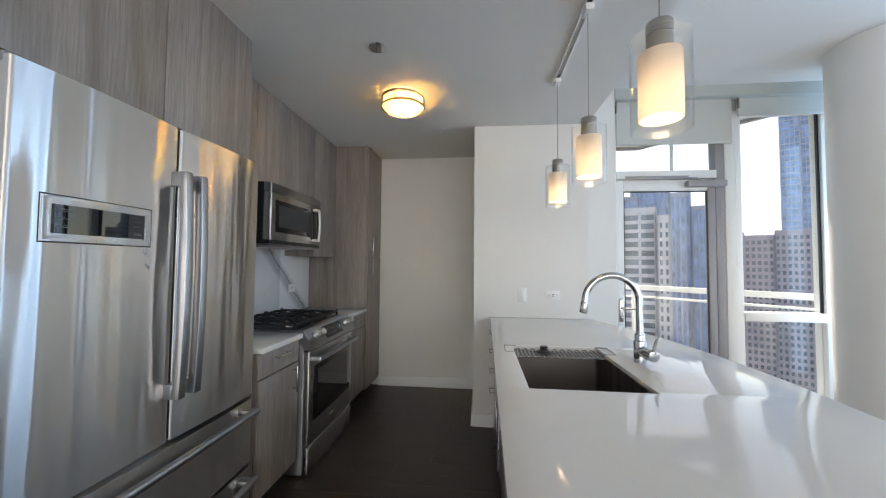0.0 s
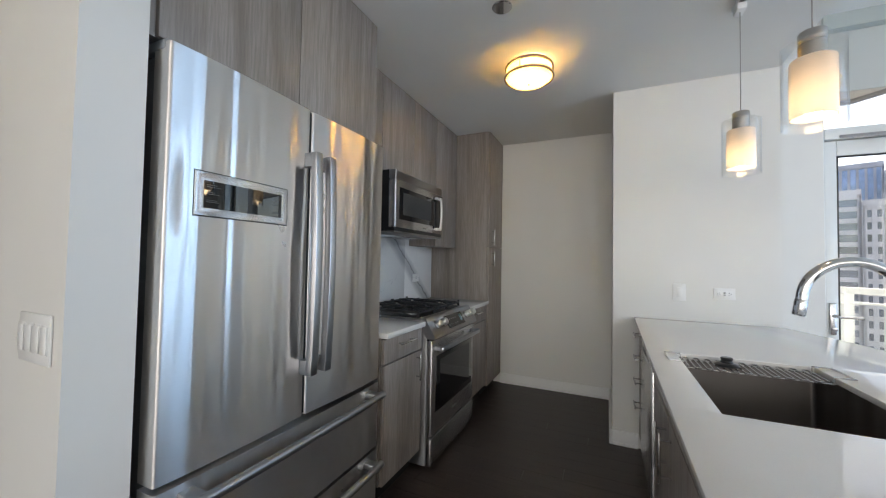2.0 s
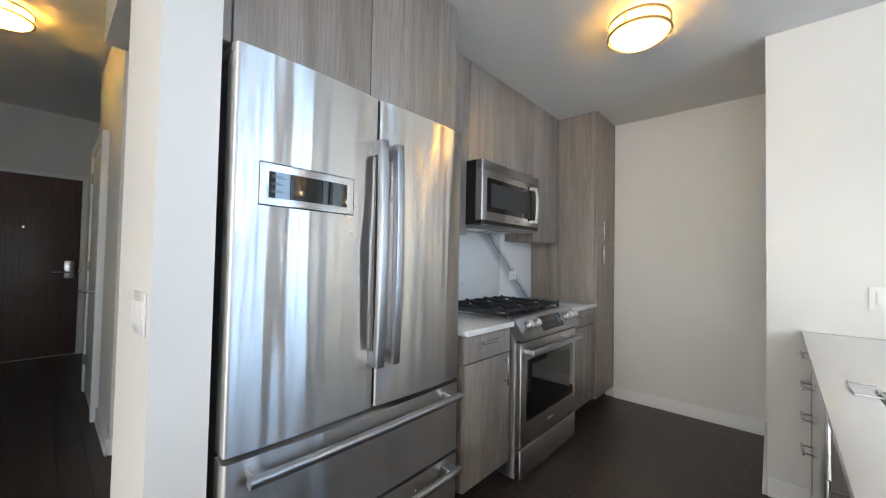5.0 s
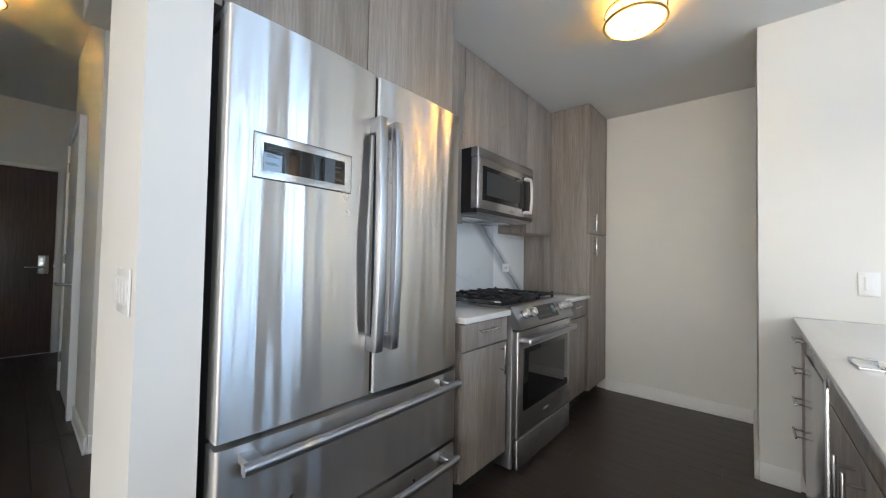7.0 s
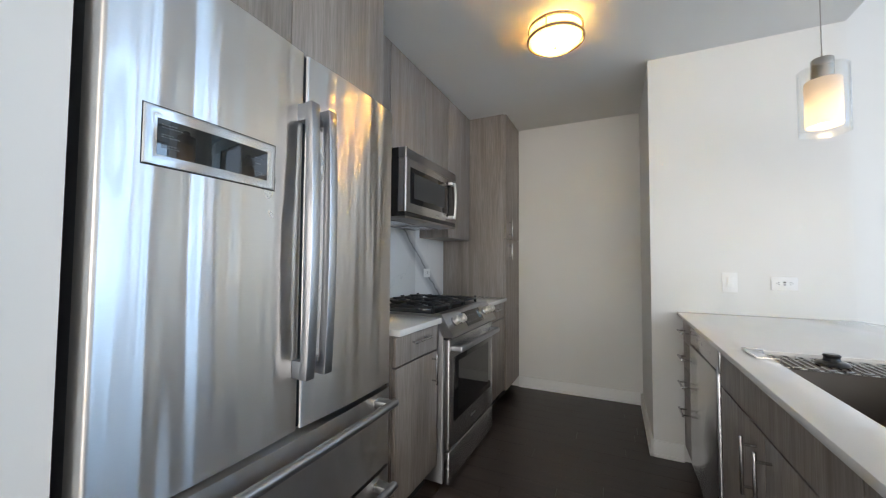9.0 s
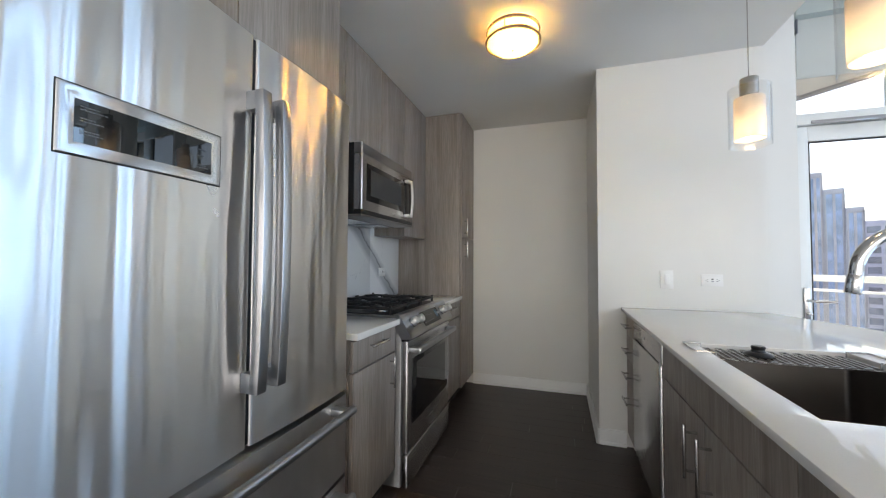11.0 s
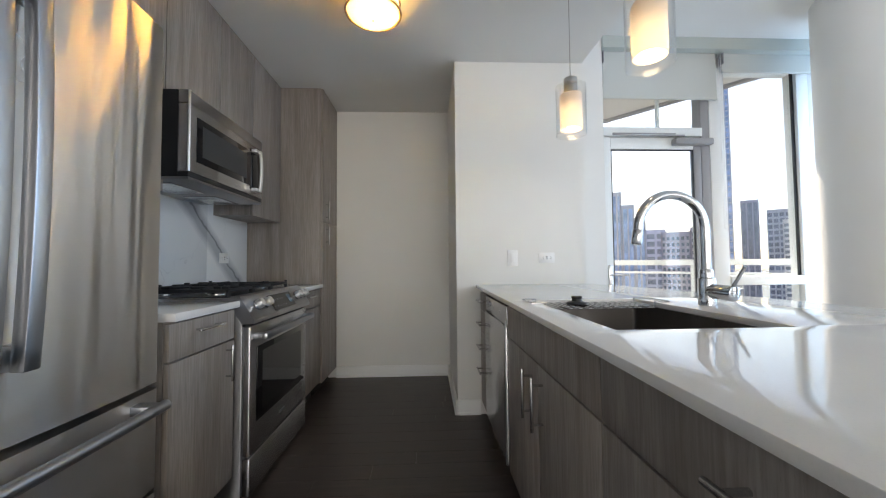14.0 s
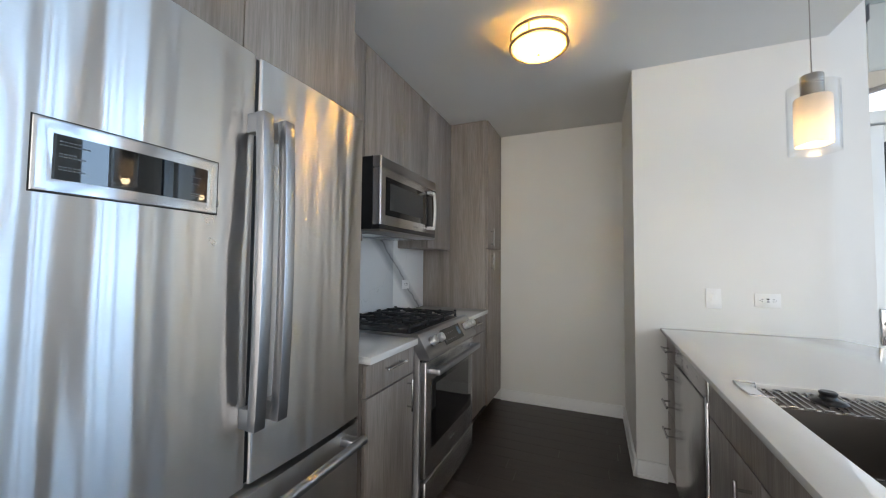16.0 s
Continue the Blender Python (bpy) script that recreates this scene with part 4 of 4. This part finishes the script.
cp = part("control_panel", prism([(-1.115, 0.907), (-1.110, 0.938), (-1.085, 0.943), (-1.065, 0.937), (-0.998, 0.828), (-0.996, 0.812), (-1.054, 0.808)], 1, RY0 - 0.002, RY1 + 0.002), STEEL_DARK, rg, "", False)
od = part("oven_door", box(-1.052, -1.020, RY0 + 0.008, RY1 - 0.004, 0.200, 0.795, 0.004), STEEL, rg)
part("window", box(-1.0195, -1.0165, RY0 + 0.075, RY1 - 0.055, 0.335, 0.690, 0.001), OVENGLASS, od, "black glass oven window")
part("inner_frame", box(-1.0163, -1.0160, RY0 + 0.13, RY1 - 0.11, 0.375, 0.660), OVENGLASS, od)
bm = bmesh.new()
for y in (RY0 + 0.06, RY1 - 0.05):
    box(-1.020, -0.965, y - 0.018, y + 0.018, 0.732, 0.758, 0.004, bm)
box(-0.982, -0.952, RY0 + 0.035, RY1 - 0.03, 0.728, 0.762, 0.010, bm)
part("handle", bm, SATIN, od, "satin steel bar handle")
part("badge", box(-1.0198, -1.0188, 2.60, 2.67, 0.262, 0.274), STEEL_DARK, od, "small dark maker's badge")
part("drawer", box(-1.052, -1.018, RY0 + 0.006, RY1 - 0.004, 0.022, 0.190, 0.004), STEEL, rg)
# black strip standing for the shade in the slot over the oven door
part("gap_shade", box(-1.056, -1.040, RY0 + 0.006, RY1 - 0.004, 0.795, 0.808), BLACK, rg)
nrm = Vector((0.109, 0, 0.067)).normalized()


def on_panel(y, k):
    return Vector((-1.065, y, 0.937)).lerp(Vector((-0.998, y, 0.828)), k)


for y in (2.345, 2.438, 2.868, 2.932, 2.995):
    b = on_panel(y, 0.48)
    kn = part("knob", rod(b + nrm * 0.001, b + nrm * 0.010, 0.027, seg=24, bevel=0.002), STEEL_BAR, cp, "steel control knob")
    part("grip", rod(b + nrm * 0.0102, b + nrm * 0.040, 0.0245, seg=24, r2=0.0225, bevel=0.003), KNOB, kn)
def panel_slab(y0, y1, k0, k1, d):
    own = bmesh.new()
    f = [on_panel(y0, k0), on_panel(y1, k0), on_panel(y1, k1), on_panel(y0, k1)]
    lo = [own.verts.new(p + nrm * 0.0004) for p in f]
    hi = [own.verts.new(p + nrm * d) for p in f]
    own.faces.new(hi)
    for i in range(4):
        own.faces.new((lo[i], lo[(i + 1) % 4], hi[(i + 1) % 4], hi[i]))
    bmesh.ops.recalc_face_normals(own, faces=own.faces)
    return own


part("display", panel_slab(2.50, 2.80, 0.18, 0.90, 0.003), OVENGLASS, cp, "black glass control display")
LCD = material("lcd", (0.10, 0.16, 0.20), 0.2)[0]
part("readout", panel_slab(2.735, 2.775, 0.30, 0.70, 0.0036), LCD, cp, "pale blue readout")
bm = bmesh.new()
for i in range(5):
    for k in (0.4, 0.7):
        merge(bm, panel_slab(2.52 + 0.036 * i, 2.528 + 0.036 * i, k, k + 0.05, 0.0036))
tagged(part("print", bm, INK, cp, "small grey print marks", False), kind="stuff")
# burners and grates
for x, y, r in ((-1.52, 2.41, 0.04), (-1.26, 2.41, 0.05), (-1.39, 2.64, 0.055), (-1.52, 2.88, 0.05), (-1.26, 2.88, 0.04)):
    bu = part("burner", lathe([(0, 0), (r, 0), (r, 0.008), (r * 0.85, 0.012), (0, 0.012)], (x, y, 0.9342), 28), STEEL_BAR, rg)
    part("cap", lathe([(0, 0), (r * 0.78, 0), (r * 0.8, 0.006), (r * 0.7, 0.010), (0, 0.011)], (x, y, 0.9464), 28), BLACK_IRON, bu)
for y0, y1 in ((2.285, 2.525), (2.530, 2.755), (2.760, 3.000)):
    bm = bmesh.new()
    x0, x1, z0, z1 = -1.640, -1.135, 0.955, 0.971
    for y in (y0, y1 - 0.014):
        box(x0, x1, y, y + 0.014, z0, z1, 0.003, bm)
    for x in (x0, (x0 + x1) / 2 - 0.007, x1 - 0.014):
        box(x, x + 0.014, y0, y1, z0, z1, 0.003, bm)
    cy = (y0 + y1) / 2
    for cx in (-1.515, -1.262):
        for dx, dy in ((1, 0), (-1, 0), (0, 1), (0, -1)):
            a, b = 0.03, 0.125
            xa, xb = sorted((cx + dx * a, cx + dx * b))
            ya, yb = sorted((cy + dy * a, cy + dy * min(b, (y1 - y0) / 2)))
            if dx:
                box(xa, xb, cy - 0.006, cy + 0.006, z0 + 0.003, z1 + 0.006, 0.003, bm)
            else:
                box(cx - 0.006, cx + 0.006, ya, yb, z0 + 0.003, z1 + 0.006, 0.003, bm)
    for x in (x0 + 0.007, x1 - 0.007):
        for y in (y0 + 0.007, y1 - 0.007):
            box(x - 0.008, x + 0.008, y - 0.007, y + 0.007, 0.9345, z0 + 0.002, 0.002, bm)
            box(x - 0.008, x + 0.008, y - 0.007, y + 0.007, z1, z1 + 0.010, 0.003, bm)
    part("grate", bm, BLACK_IRON, rg, "black cast-iron grate")

# ---- microwave ----
MY0, MY1 = 2.226, 2.970
MX = -1.292
mw = thing("microwave", (-1.50, 2.61, 1.50), "brushed steel over-range microwave under the wall cabinets", "microwave")
part("case", box(XW + 0.012, MX - 0.053, MY0, MY1, 1.498, 1.908, 0.003), BLACK, mw)
part("vent_panel", prism([(MX - 0.052, 1.846), (MX - 0.002, 1.846), (MX - 0.006, 1.905), (MX - 0.052, 1.908)], 1, MY0, MY1, 0.0015), STEEL_DARK, mw)
md = part("door", box(MX - 0.052, MX, MY0 + 0.001, MY1 - 0.001, 1.522, 1.842, 0.004), STEEL, mw)
part("edge_trim", rod((MX - 0.004, MY0 + 0.004, 1.523), (MX - 0.004, MY0 + 0.004, 1.905), 0.006, bevel=0.001), KNOB, md, "polished steel edge trim")
part("window", box(MX + 0.0003, MX + 0.003, MY0 + 0.055, MY1 - 0.165, 1.578, 1.795, 0.001), OVENGLASS, md, "black glass door window")
part("window_mesh", box(MX + 0.0032, MX + 0.0036, MY0 + 0.095, MY1 - 0.215, 1.612, 1.765), material("oven_mesh", (0.035, 0.035, 0.035), 0.5)[0], md)
part("touch_panel", box(MX + 0.0003, MX + 0.003, MY1 - 0.163, MY1 - 0.025, 1.558, 1.815, 0.001), OVENGLASS, md, "black glass touch controls")
bm = bmesh.new()
yh = MY1 - 0.108
n = 14
prof = [(MX + 0.040 + 0.010 * (1 - (2 * i / n - 1) ** 2), 1.545 + 0.268 * i / n) for i in range(n + 1)]
merge(bm, prism(prof + [(x - 0.014, z) for x, z in reversed(prof)], 1, yh - 0.013, yh + 0.013, 0.004))
for z in (1.556, 1.802):
    box(MX, MX + 0.036, yh - 0.050, yh + 0.011, z - 0.010, z + 0.010, 0.003, bm)
part("handle", bm, KNOB, md, "satin steel bow handle")
part("badge", box(MX + 0.0003, MX + 0.001, 2.62, 2.68, 1.540, 1.550), STEEL_DARK, md, "small dark maker's badge")
part("underside", box(XW + 0.012, MX - 0.004, MY0 + 0.004, MY1 - 0.004, 1.485, 1.4975, 0.002), STEEL_DARK, mw)
for y0, y1 in ((2.30, 2.56), (2.66, 2.92)):
    ft = part("grease_filter", box(-1.60, -1.42, y0, y1, 1.479, 1.4845, 0.001), STEEL_BAR, mw, "metal grease filter")
part("front_lip", box(MX - 0.052, MX - 0.004, MY0 + 0.001, MY1 - 0.001, 1.498, 1.520, 0.002), BLACK, mw)

# ---- lamps ----


def ceiling_lamp(x, y, z, label, watt):
    la = thing("ceiling_lamp", (x, y, z), label, "ceiling lamp", "round ceiling lamps")
    part("pan", lathe([(0, 0), (0.135, 0), (0.135, -0.020), (0, -0.020)], (x, y, z), 48), WHITE, la)
    part("shade", lathe([(0.143, -0.018), (0.143, -0.075), (0.140, -0.092), (0.115, -0.112), (0.07, -0.123), (0.0, -0.127), (0.0, -0.124), (0.068, -0.120), (0.112, -0.109), (0.136, -0.090), (0.139, -0.075), (0.139, -0.018)], (x, y, z), 48), AMBER, la, "glowing amber-white glass shade")
    for zz, r in ((-0.022, 0.149), (-0.084, 0.154)):
        part("ring", lathe([(r - 0.004, zz + 0.007), (r + 0.004, zz + 0.007), (r + 0.006, zz), (r + 0.004, zz - 0.007), (r - 0.004, zz - 0.007), (r - 0.004, zz + 0.007)], (x, y, z), 48), BRONZE, la, "brushed bronze ring")
    for k in range(3):
        a = radians(20 + 120 * k)
        part("clip", rod((x + 0.153 * math.cos(a), y + 0.153 * math.sin(a), z - 0.086), (x + 0.153 * math.cos(a), y + 0.153 * math.sin(a), z - 0.018), 0.004, seg=8), BRONZE, la)
    part("finial", lathe([(0, -0.137), (0.006, -0.135), (0.007, -0.129), (0.0, -0.127)], (x, y, z), 16), BRONZE, la)
    lamp("lamp_light", "POINT", pose(x + 0.035, y - 0.03, z - 0.065), watt, (1.0, 0.77, 0.45), radius=0.028)
    return la


CEIL_WATT, PEND_WATT = 7.0, 0.075
ceiling_lamp(-0.487, 2.525, KC, "round amber glass ceiling lamp with bronze rings, lit", CEIL_WATT)
ceiling_lamp(-3.85, 0.16, HC, "round amber glass ceiling lamp with bronze rings, lit", 52.0)
single("smoke_detector", lathe([(0, 0), (0.05, 0), (0.05, -0.004), (0.046, -0.007), (0, -0.008)], (-0.505, 1.93, KC - 0.0005), 32), CHROME, "flat chrome sprinkler cover in the ceiling", "sprinkler cover").name = "sprinkler_cover"

TX = 0.560
tk = thing("lamp_track", (TX, 1.6, KC), "white ceiling lamp track with pendant adapters", "lamp track")
bm = bmesh.new()
for x0, x1, z0, z1 in ((TX - 0.018, TX - 0.012, -0.020, 0), (TX + 0.012, TX + 0.018, -0.020, 0), (TX - 0.012, TX + 0.012, -0.006, 0)):
    box(x0, x1, 0.80, 2.40, KC + z0, KC + z1, 0.001, bm)
part("rail", bm, TRIM, tk)
part("groove", box(TX - 0.0118, TX + 0.0118, 0.81, 2.39, KC - 0.009, KC - 0.0063), STEEL_DARK, tk)
PY = (1.025, 1.68, 2.345)
for y in PY:
    part("adapter", box(TX - 0.019, TX + 0.019, y - 0.035, y + 0.035, KC - 0.052, KC - 0.0205, 0.004), TRIM, tk)


PZ = 1.742


def pendant(x, y):
    p = thing("pendant_lamp", (x, y, PZ), "pendant lamp with white inner and clear outer glass, lit", "pendant lamp", "pendant lamps over the peninsula")
    part("cord", rod((x, y, PZ + 0.300), (x, y, KC - 0.0525), 0.0022, seg=8), NICKEL, p)
    part("cap", lathe([(0, 0.305), (0.004, 0.303), (0.032, 0.300), (0.034, 0.297), (0.034, 0.265), (0.032, 0.263), (0.032, 0.259), (0.034, 0.257), (0.034, 0.215), (0, 0.215)], (x, y, PZ), 36), NICKEL, p, "brushed nickel cap")
    part("inner_glass", lathe([(0.033, 0.2145), (0.052, 0.213), (0.055, 0.208), (0.055, 0.030), (0.052, 0.030), (0.052, 0.205), (0.033, 0.2105), (0.033, 0.2145)], (x, y, PZ), 40), OPAL, p, "white opal glass cylinder")
    part("outer_glass", lathe([(0.036, 0.262), (0.070, 0.262), (0.077, 0.256), (0.0755, 0.250), (0.0755, 0.0), (0.0727, 0.0), (0.0727, 0.249), (0.070, 0.258), (0.036, 0.259), (0.036, 0.262)], (x, y, PZ), 48), CLEAR, p, "clear glass cylinder")
    part("bulb", lathe([(0, 0.035), (0.018, 0.039), (0.029, 0.055), (0.030, 0.070), (0.022, 0.095), (0.014, 0.115), (0.013, 0.15), (0, 0.15)], (x, y, PZ), 24), BULB, p, "glowing frosted bulb")
    return p


first = pendant(TX, PY[0])
for y in PY[1:]:
    copy_thing(first, pose(TX, y, PZ))
for y in PY:
    lamp("pendant_light", "POINT", pose(TX, y, PZ + 0.024), PEND_WATT, (1.0, 0.80, 0.52), radius=0.02)
# ---- balcony ----
deck = [(0.9, 3.86), (3.72, 3.86), (2.30, 5.50), (0.9, 5.56)]
single("balcony_floor", prism(deck, 2, -0.22, -0.03), CONCRETE, "pale concrete balcony floor", "balcony", "", "structure", False)
single("balcony_soffit", prism([(0.9, 3.86), (3.72, 3.86), (2.34, 5.46), (0.9, 5.52)], 2, 3.10, 3.30), CONCRETE, "pale concrete underside of the balcony above", "balcony", "", "structure", False)
single("soffit_edge", prism([(3.725, 3.86), (3.80, 3.86), (2.38, 5.54), (0.9, 5.60), (0.9, 5.525), (2.345, 5.465)], 2, 3.07, 3.32), ALU_DARK, "grey metal edge of the balcony above", "balcony", "", "structure", False)
rail_ob = thing("balcony_railing", (2.3, 5.3, -0.03), "white metal balcony railing with glass panels", "railing")
line = [Vector((0.95, 5.46, 0)), Vector((2.26, 5.40, 0)), Vector((2.94, 4.62, 0)), Vector((3.62, 3.92, 0))]


def beam(p, q, z0, z1, w):
    d = (q - p).normalized()
    s = Vector((-d.y, d.x, 0)) * w / 2
    return prism([tuple(v.xy) for v in (p + s, q + s, q - s, p - s)], 2, z0, z1)


for p, q in zip(line, line[1:]):
    part("top_rail", beam(p, q, 1.035, 1.10, 0.07), ALU, rail_ob)
    part("mid_rail", beam(p, q, 0.93, 0.955, 0.04), ALU, rail_ob)
    part("bottom_rail", beam(p, q, 0.05, 0.09, 0.05), ALU, rail_ob)
    g = part("glass_panel", beam(p, q, 0.092, 0.928, 0.01), GLASS, rail_ob)
    g.visible_shadow = False
for v in line:
    part("post", box(v.x - 0.04, v.x + 0.04, v.y - 0.04, v.y + 0.04, -0.03, 1.034), ALU, rail_ob)

# ---- city ----
GROUND = -88.0


def street_mat():
    m, n, l, b = material("city_ground", (0.12, 0.12, 0.12), 0.9)
    v = coords(n, l, (1, 1, 1))
    c = ramp(n, l, tex(n, l, v, 0.02, 6), [(0.35, (0.06, 0.075, 0.05)), (0.5, (0.14, 0.14, 0.135)), (0.65, (0.22, 0.215, 0.2))])
    l.new(c, b.inputs["Base Color"])
    return m


bm = bmesh.new()
bmesh.ops.create_circle(bm, cap_ends=True, segments=64, radius=4500)
bmesh.ops.translate(bm, verts=bm.verts, vec=(0, 0, GROUND))
structure("ground", bm, street_mat(), "far city ground with streets and trees")


def glassy(name, colour, rough=0.12):
    m, n, l, b = material(name, colour, rough)
    v = coords(n, l, (1, 1, 1))
    f = tex(n, l, v, 0.25, 2)
    l.new(mix(n, l, span(n, l, f, 0.35, 0.65, 0, 1), tuple(x * 0.75 for x in colour), tuple(min(1, x * 1.3) for x in colour)), b.inputs["Base Color"])
    b.inputs["Specular IOR Level"].default_value = 0.8
    return m


# tower tones lightened towards lavender, with the haze put into the colour
BLUEGLASS = glassy("hazed_blue_glass", (0.34, 0.46, 0.72))
DARKGLASS = glassy("hazed_dark_glass", (0.20, 0.21, 0.29))
GREYGLASS = glassy("hazed_grey_glass", (0.21, 0.23, 0.28))
ST_WHITE = facade("white_stone", (0.82, 0.78, 0.80))
ST_BROWN = facade("hazed_brown_stone", (0.62, 0.55, 0.60))
ST_GREY = facade("grey_stone", (0.56, 0.56, 0.64))
ST_DARK = facade("hazed_dark_stone", (0.40, 0.38, 0.48))


def tower(label, az0, az1, dist, steps, depth, glass, stone, pier, storey, pier_w=0.5, band=0.6):
    """A tower seen between two bearings; steps: (share of the width from, to, roof height, setback)."""
    a = radians((az0 + az1) / 2)
    w = 2 * dist * math.tan(radians(az1 - az0) / 2)
    t = thing("tower", (0, 0, 0), label, "building")
    for s0, s1, top, back in steps:
        x0, x1 = (s0 - 0.5) * w, (s1 - 0.5) * w
        part("body", box(x0 + 0.3, x1 - 0.3, back + 0.4, back + depth, GROUND, top - 0.3), glass, t, "", False)
        bm = bmesh.new()
        zlow = -45.0
        if pier:
            n = max(2, round((x1 - x0) / pier))
            for i in range(n + 1):
                x = x0 + (x1 - x0) * i / n
                box(max(x0, x - pier_w / 2), min(x1, x + pier_w / 2), back, back + 0.9, zlow, top, 0, bm)
            n = max(2, round(depth / pier))
            for i in range(n + 1):
                y = back + depth * i / n
                box(x0 - 0.05, x0 + 0.5, max(back, y - pier_w / 2), y + pier_w / 2, zlow, top, 0, bm)
                box(x1 - 0.5, x1 + 0.05, max(back, y - pier_w / 2), y + pier_w / 2, zlow, top, 0, bm)
        if storey:
            n = int((top - zlow) / storey)
            for i in range(n):
                z = top - storey * i
                box(x0 + 0.1, x1 - 0.1, back + 0.15, back + depth, z - band, z, 0, bm)
        f = part("facade_grid", bm, stone, t, "", False)
        tagged(f, kind="stuff")
        part("parapet", box(x0, x1, back, back + depth, top - 0.6, top + 0.9), stone, t, "", False)
    t.location = (dist * math.sin(a), dist * math.cos(a), 0)
    t.rotation_euler = (0, 0, -a)
    return t


def h_at(dist, el):
    return 1.3 + dist * math.tan(radians(el))


D = 150
tower("dark blue glass tower with pale stone piers and a stepped crown", 18.5, 31.6, D,
      ((0.0, 0.30, h_at(D, 9.6), 4), (0.22, 0.60, h_at(D, 10.9), 8), (0.60, 0.78, h_at(D, 9.6), 3), (0.78, 0.90, h_at(D, 7.6), 1.5), (0.90, 1.0, h_at(D, 5.4), 0)),
      22, BLUEGLASS, ST_GREY, 1.7, 0, 0.55)
D = 95
tower("white apartment tower with balcony bands", 16.5, 26.4, D, ((0.0, 0.84, h_at(D, 7.7), 2), (0.84, 1.0, h_at(D, 6.4), 0)), 16, GREYGLASS, ST_WHITE, 3.2, 2.1, 0.6, 0.85)
D = 210
tower("low grey office block with a banded front", 30.4, 34.0, D, ((0.0, 1.0, h_at(D, 4.0), 0),), 25, GREYGLASS, ST_GREY, 5, 3.8, 1.0, 1.3)
D = 175
tower("brown stone office block with dark windows", 33.4, 40.7, D, ((0.0, 0.45, h_at(D, 3.5), 0), (0.45, 1.0, h_at(D, 4.0), 0.5)), 25, GREYGLASS, ST_BROWN, 1.6, 2.5, 0.7, 1.1)
D = 300
tower("tall blue glass skyscraper", 37.3, 41.2, D, ((0.0, 0.45, h_at(D, 17.2), 0), (0.45, 1.0, h_at(D, 27), 1)), 30, BLUEGLASS, ST_GREY, 2.4, 3.6, 0.3, 0.5)
D = 260
tower("dark glass office slab", 41.9, 43.6, D, ((0.0, 1.0, h_at(D, 7.0), 0),), 18, DARKGLASS, ST_DARK, 2.4, 0, 0.6)
D = 330
tower("grey stone office tower with dark windows", 44.3, 46.4, D, ((0.0, 1.0, h_at(D, 5.7), 0),), 20, DARKGLASS, ST_GREY, 3, 4, 0.8, 1.4)
D = 240
tower("pale apartment tower with balcony bands", 45.6, 49.0, D, ((0.0, 0.5, h_at(D, 4.4), 0), (0.5, 1.0, h_at(D, 3.8), 0)), 18, GREYGLASS, ST_WHITE, 3, 2.6, 0.7, 1.1)

# lower blocks all round, too many and too far to count
rnd = random.Random(5)
bm = bmesh.new()
for i in range(420):
    az, dd = rnd.uniform(0, 360), rnd.uniform(130, 1500)
    el_max = -1.0 + (2.4 if dd > 420 else 0) + (1.5 if rnd.random() < 0.12 else 0)
    top = min(h_at(dd, rnd.uniform(-9, el_max)), 40)
    if 60 < az < 200 and rnd.random() < 0.25:
        top = rnd.uniform(-20, 70)
    if top < GROUND + 6:
        top = GROUND + rnd.uniform(8, 25)
    x, y, w, d2 = dd * math.sin(radians(az)), dd * math.cos(radians(az)), rnd.uniform(12, 34), rnd.uniform(12, 34)
    if 8 < az < 62 and dd < 420:
        continue
    box(x - w / 2, x + w / 2, y - d2 / 2, y + d2 / 2, GROUND, top, 0, bm)
    for k in range(int((top - GROUND) / 7)):
        z = top - 4 - 7 * k
        box(x - w / 2 - 0.3, x + w / 2 + 0.3, y - d2 / 2 - 0.3, y + d2 / 2 + 0.3, z, z + 3.4, 0, bm)


def city_mat():
    m, n, l, b = material("far_city", rough=0.7)
    g = n.new("ShaderNodeNewGeometry")
    l.new(ramp(n, l, g.outputs["Random Per Island"], [(0.0, (0.10, 0.10, 0.12)), (0.3, (0.34, 0.31, 0.30)), (0.6, (0.52, 0.50, 0.49)), (1.0, (0.22, 0.24, 0.29))]), b.inputs["Base Color"])
    return m


single("distant_city", bm, city_mat(), "far city blocks in grey and tan", "city", "", "stuff", False)

# ---- floor planks ----
PW = 0.127
rng = random.Random(11)
lengths = (0.9, 1.2, 1.5, 1.8)
plank_mesh = {}
for ln in lengths:
    b2 = box(0, ln - 0.0012, 0.0006, PW - 0.0006, -0.013, 0.0, 0.0011)
    me = bpy.data.meshes.new("plank")
    b2.to_mesh(me)
    b2.free()
    me.materials.append(FLOORWOOD)
    plank_mesh[ln] = me
rest = bmesh.new()
y = -5.6
count = 0
while y < YF:
    x = -6.4 - rng.uniform(0, 0.8)
    while x < XE - 0.1:
        ln = rng.choice(lengths)
        near = (-1.9 < x + ln and x < 0.3 and y > 0.55) or (-6.4 < x + ln and x < -1.2 and -0.75 < y < 0.75)
        if near and count < 300 and not (x > 0.25):
            o = new("plank", plank_mesh[ln])
            o.location = (x, y, 0)
            o.parent = floor_ob
            count += 1
        else:
            xe = min(x + ln - 0.001, XE - 0.062)
            vs = [rest.verts.new(v) for v in ((x + 0.001, y + 0.001, 0), (xe, y + 0.001, 0), (xe, y + PW - 0.001, 0), (x + 0.001, y + PW - 0.001, 0))]
            rest.faces.new(vs)
        x += ln
    y += PW
more = part("planks", rest, FLOORWOOD, floor_ob, "", False)
tagged(more, kind="stuff")
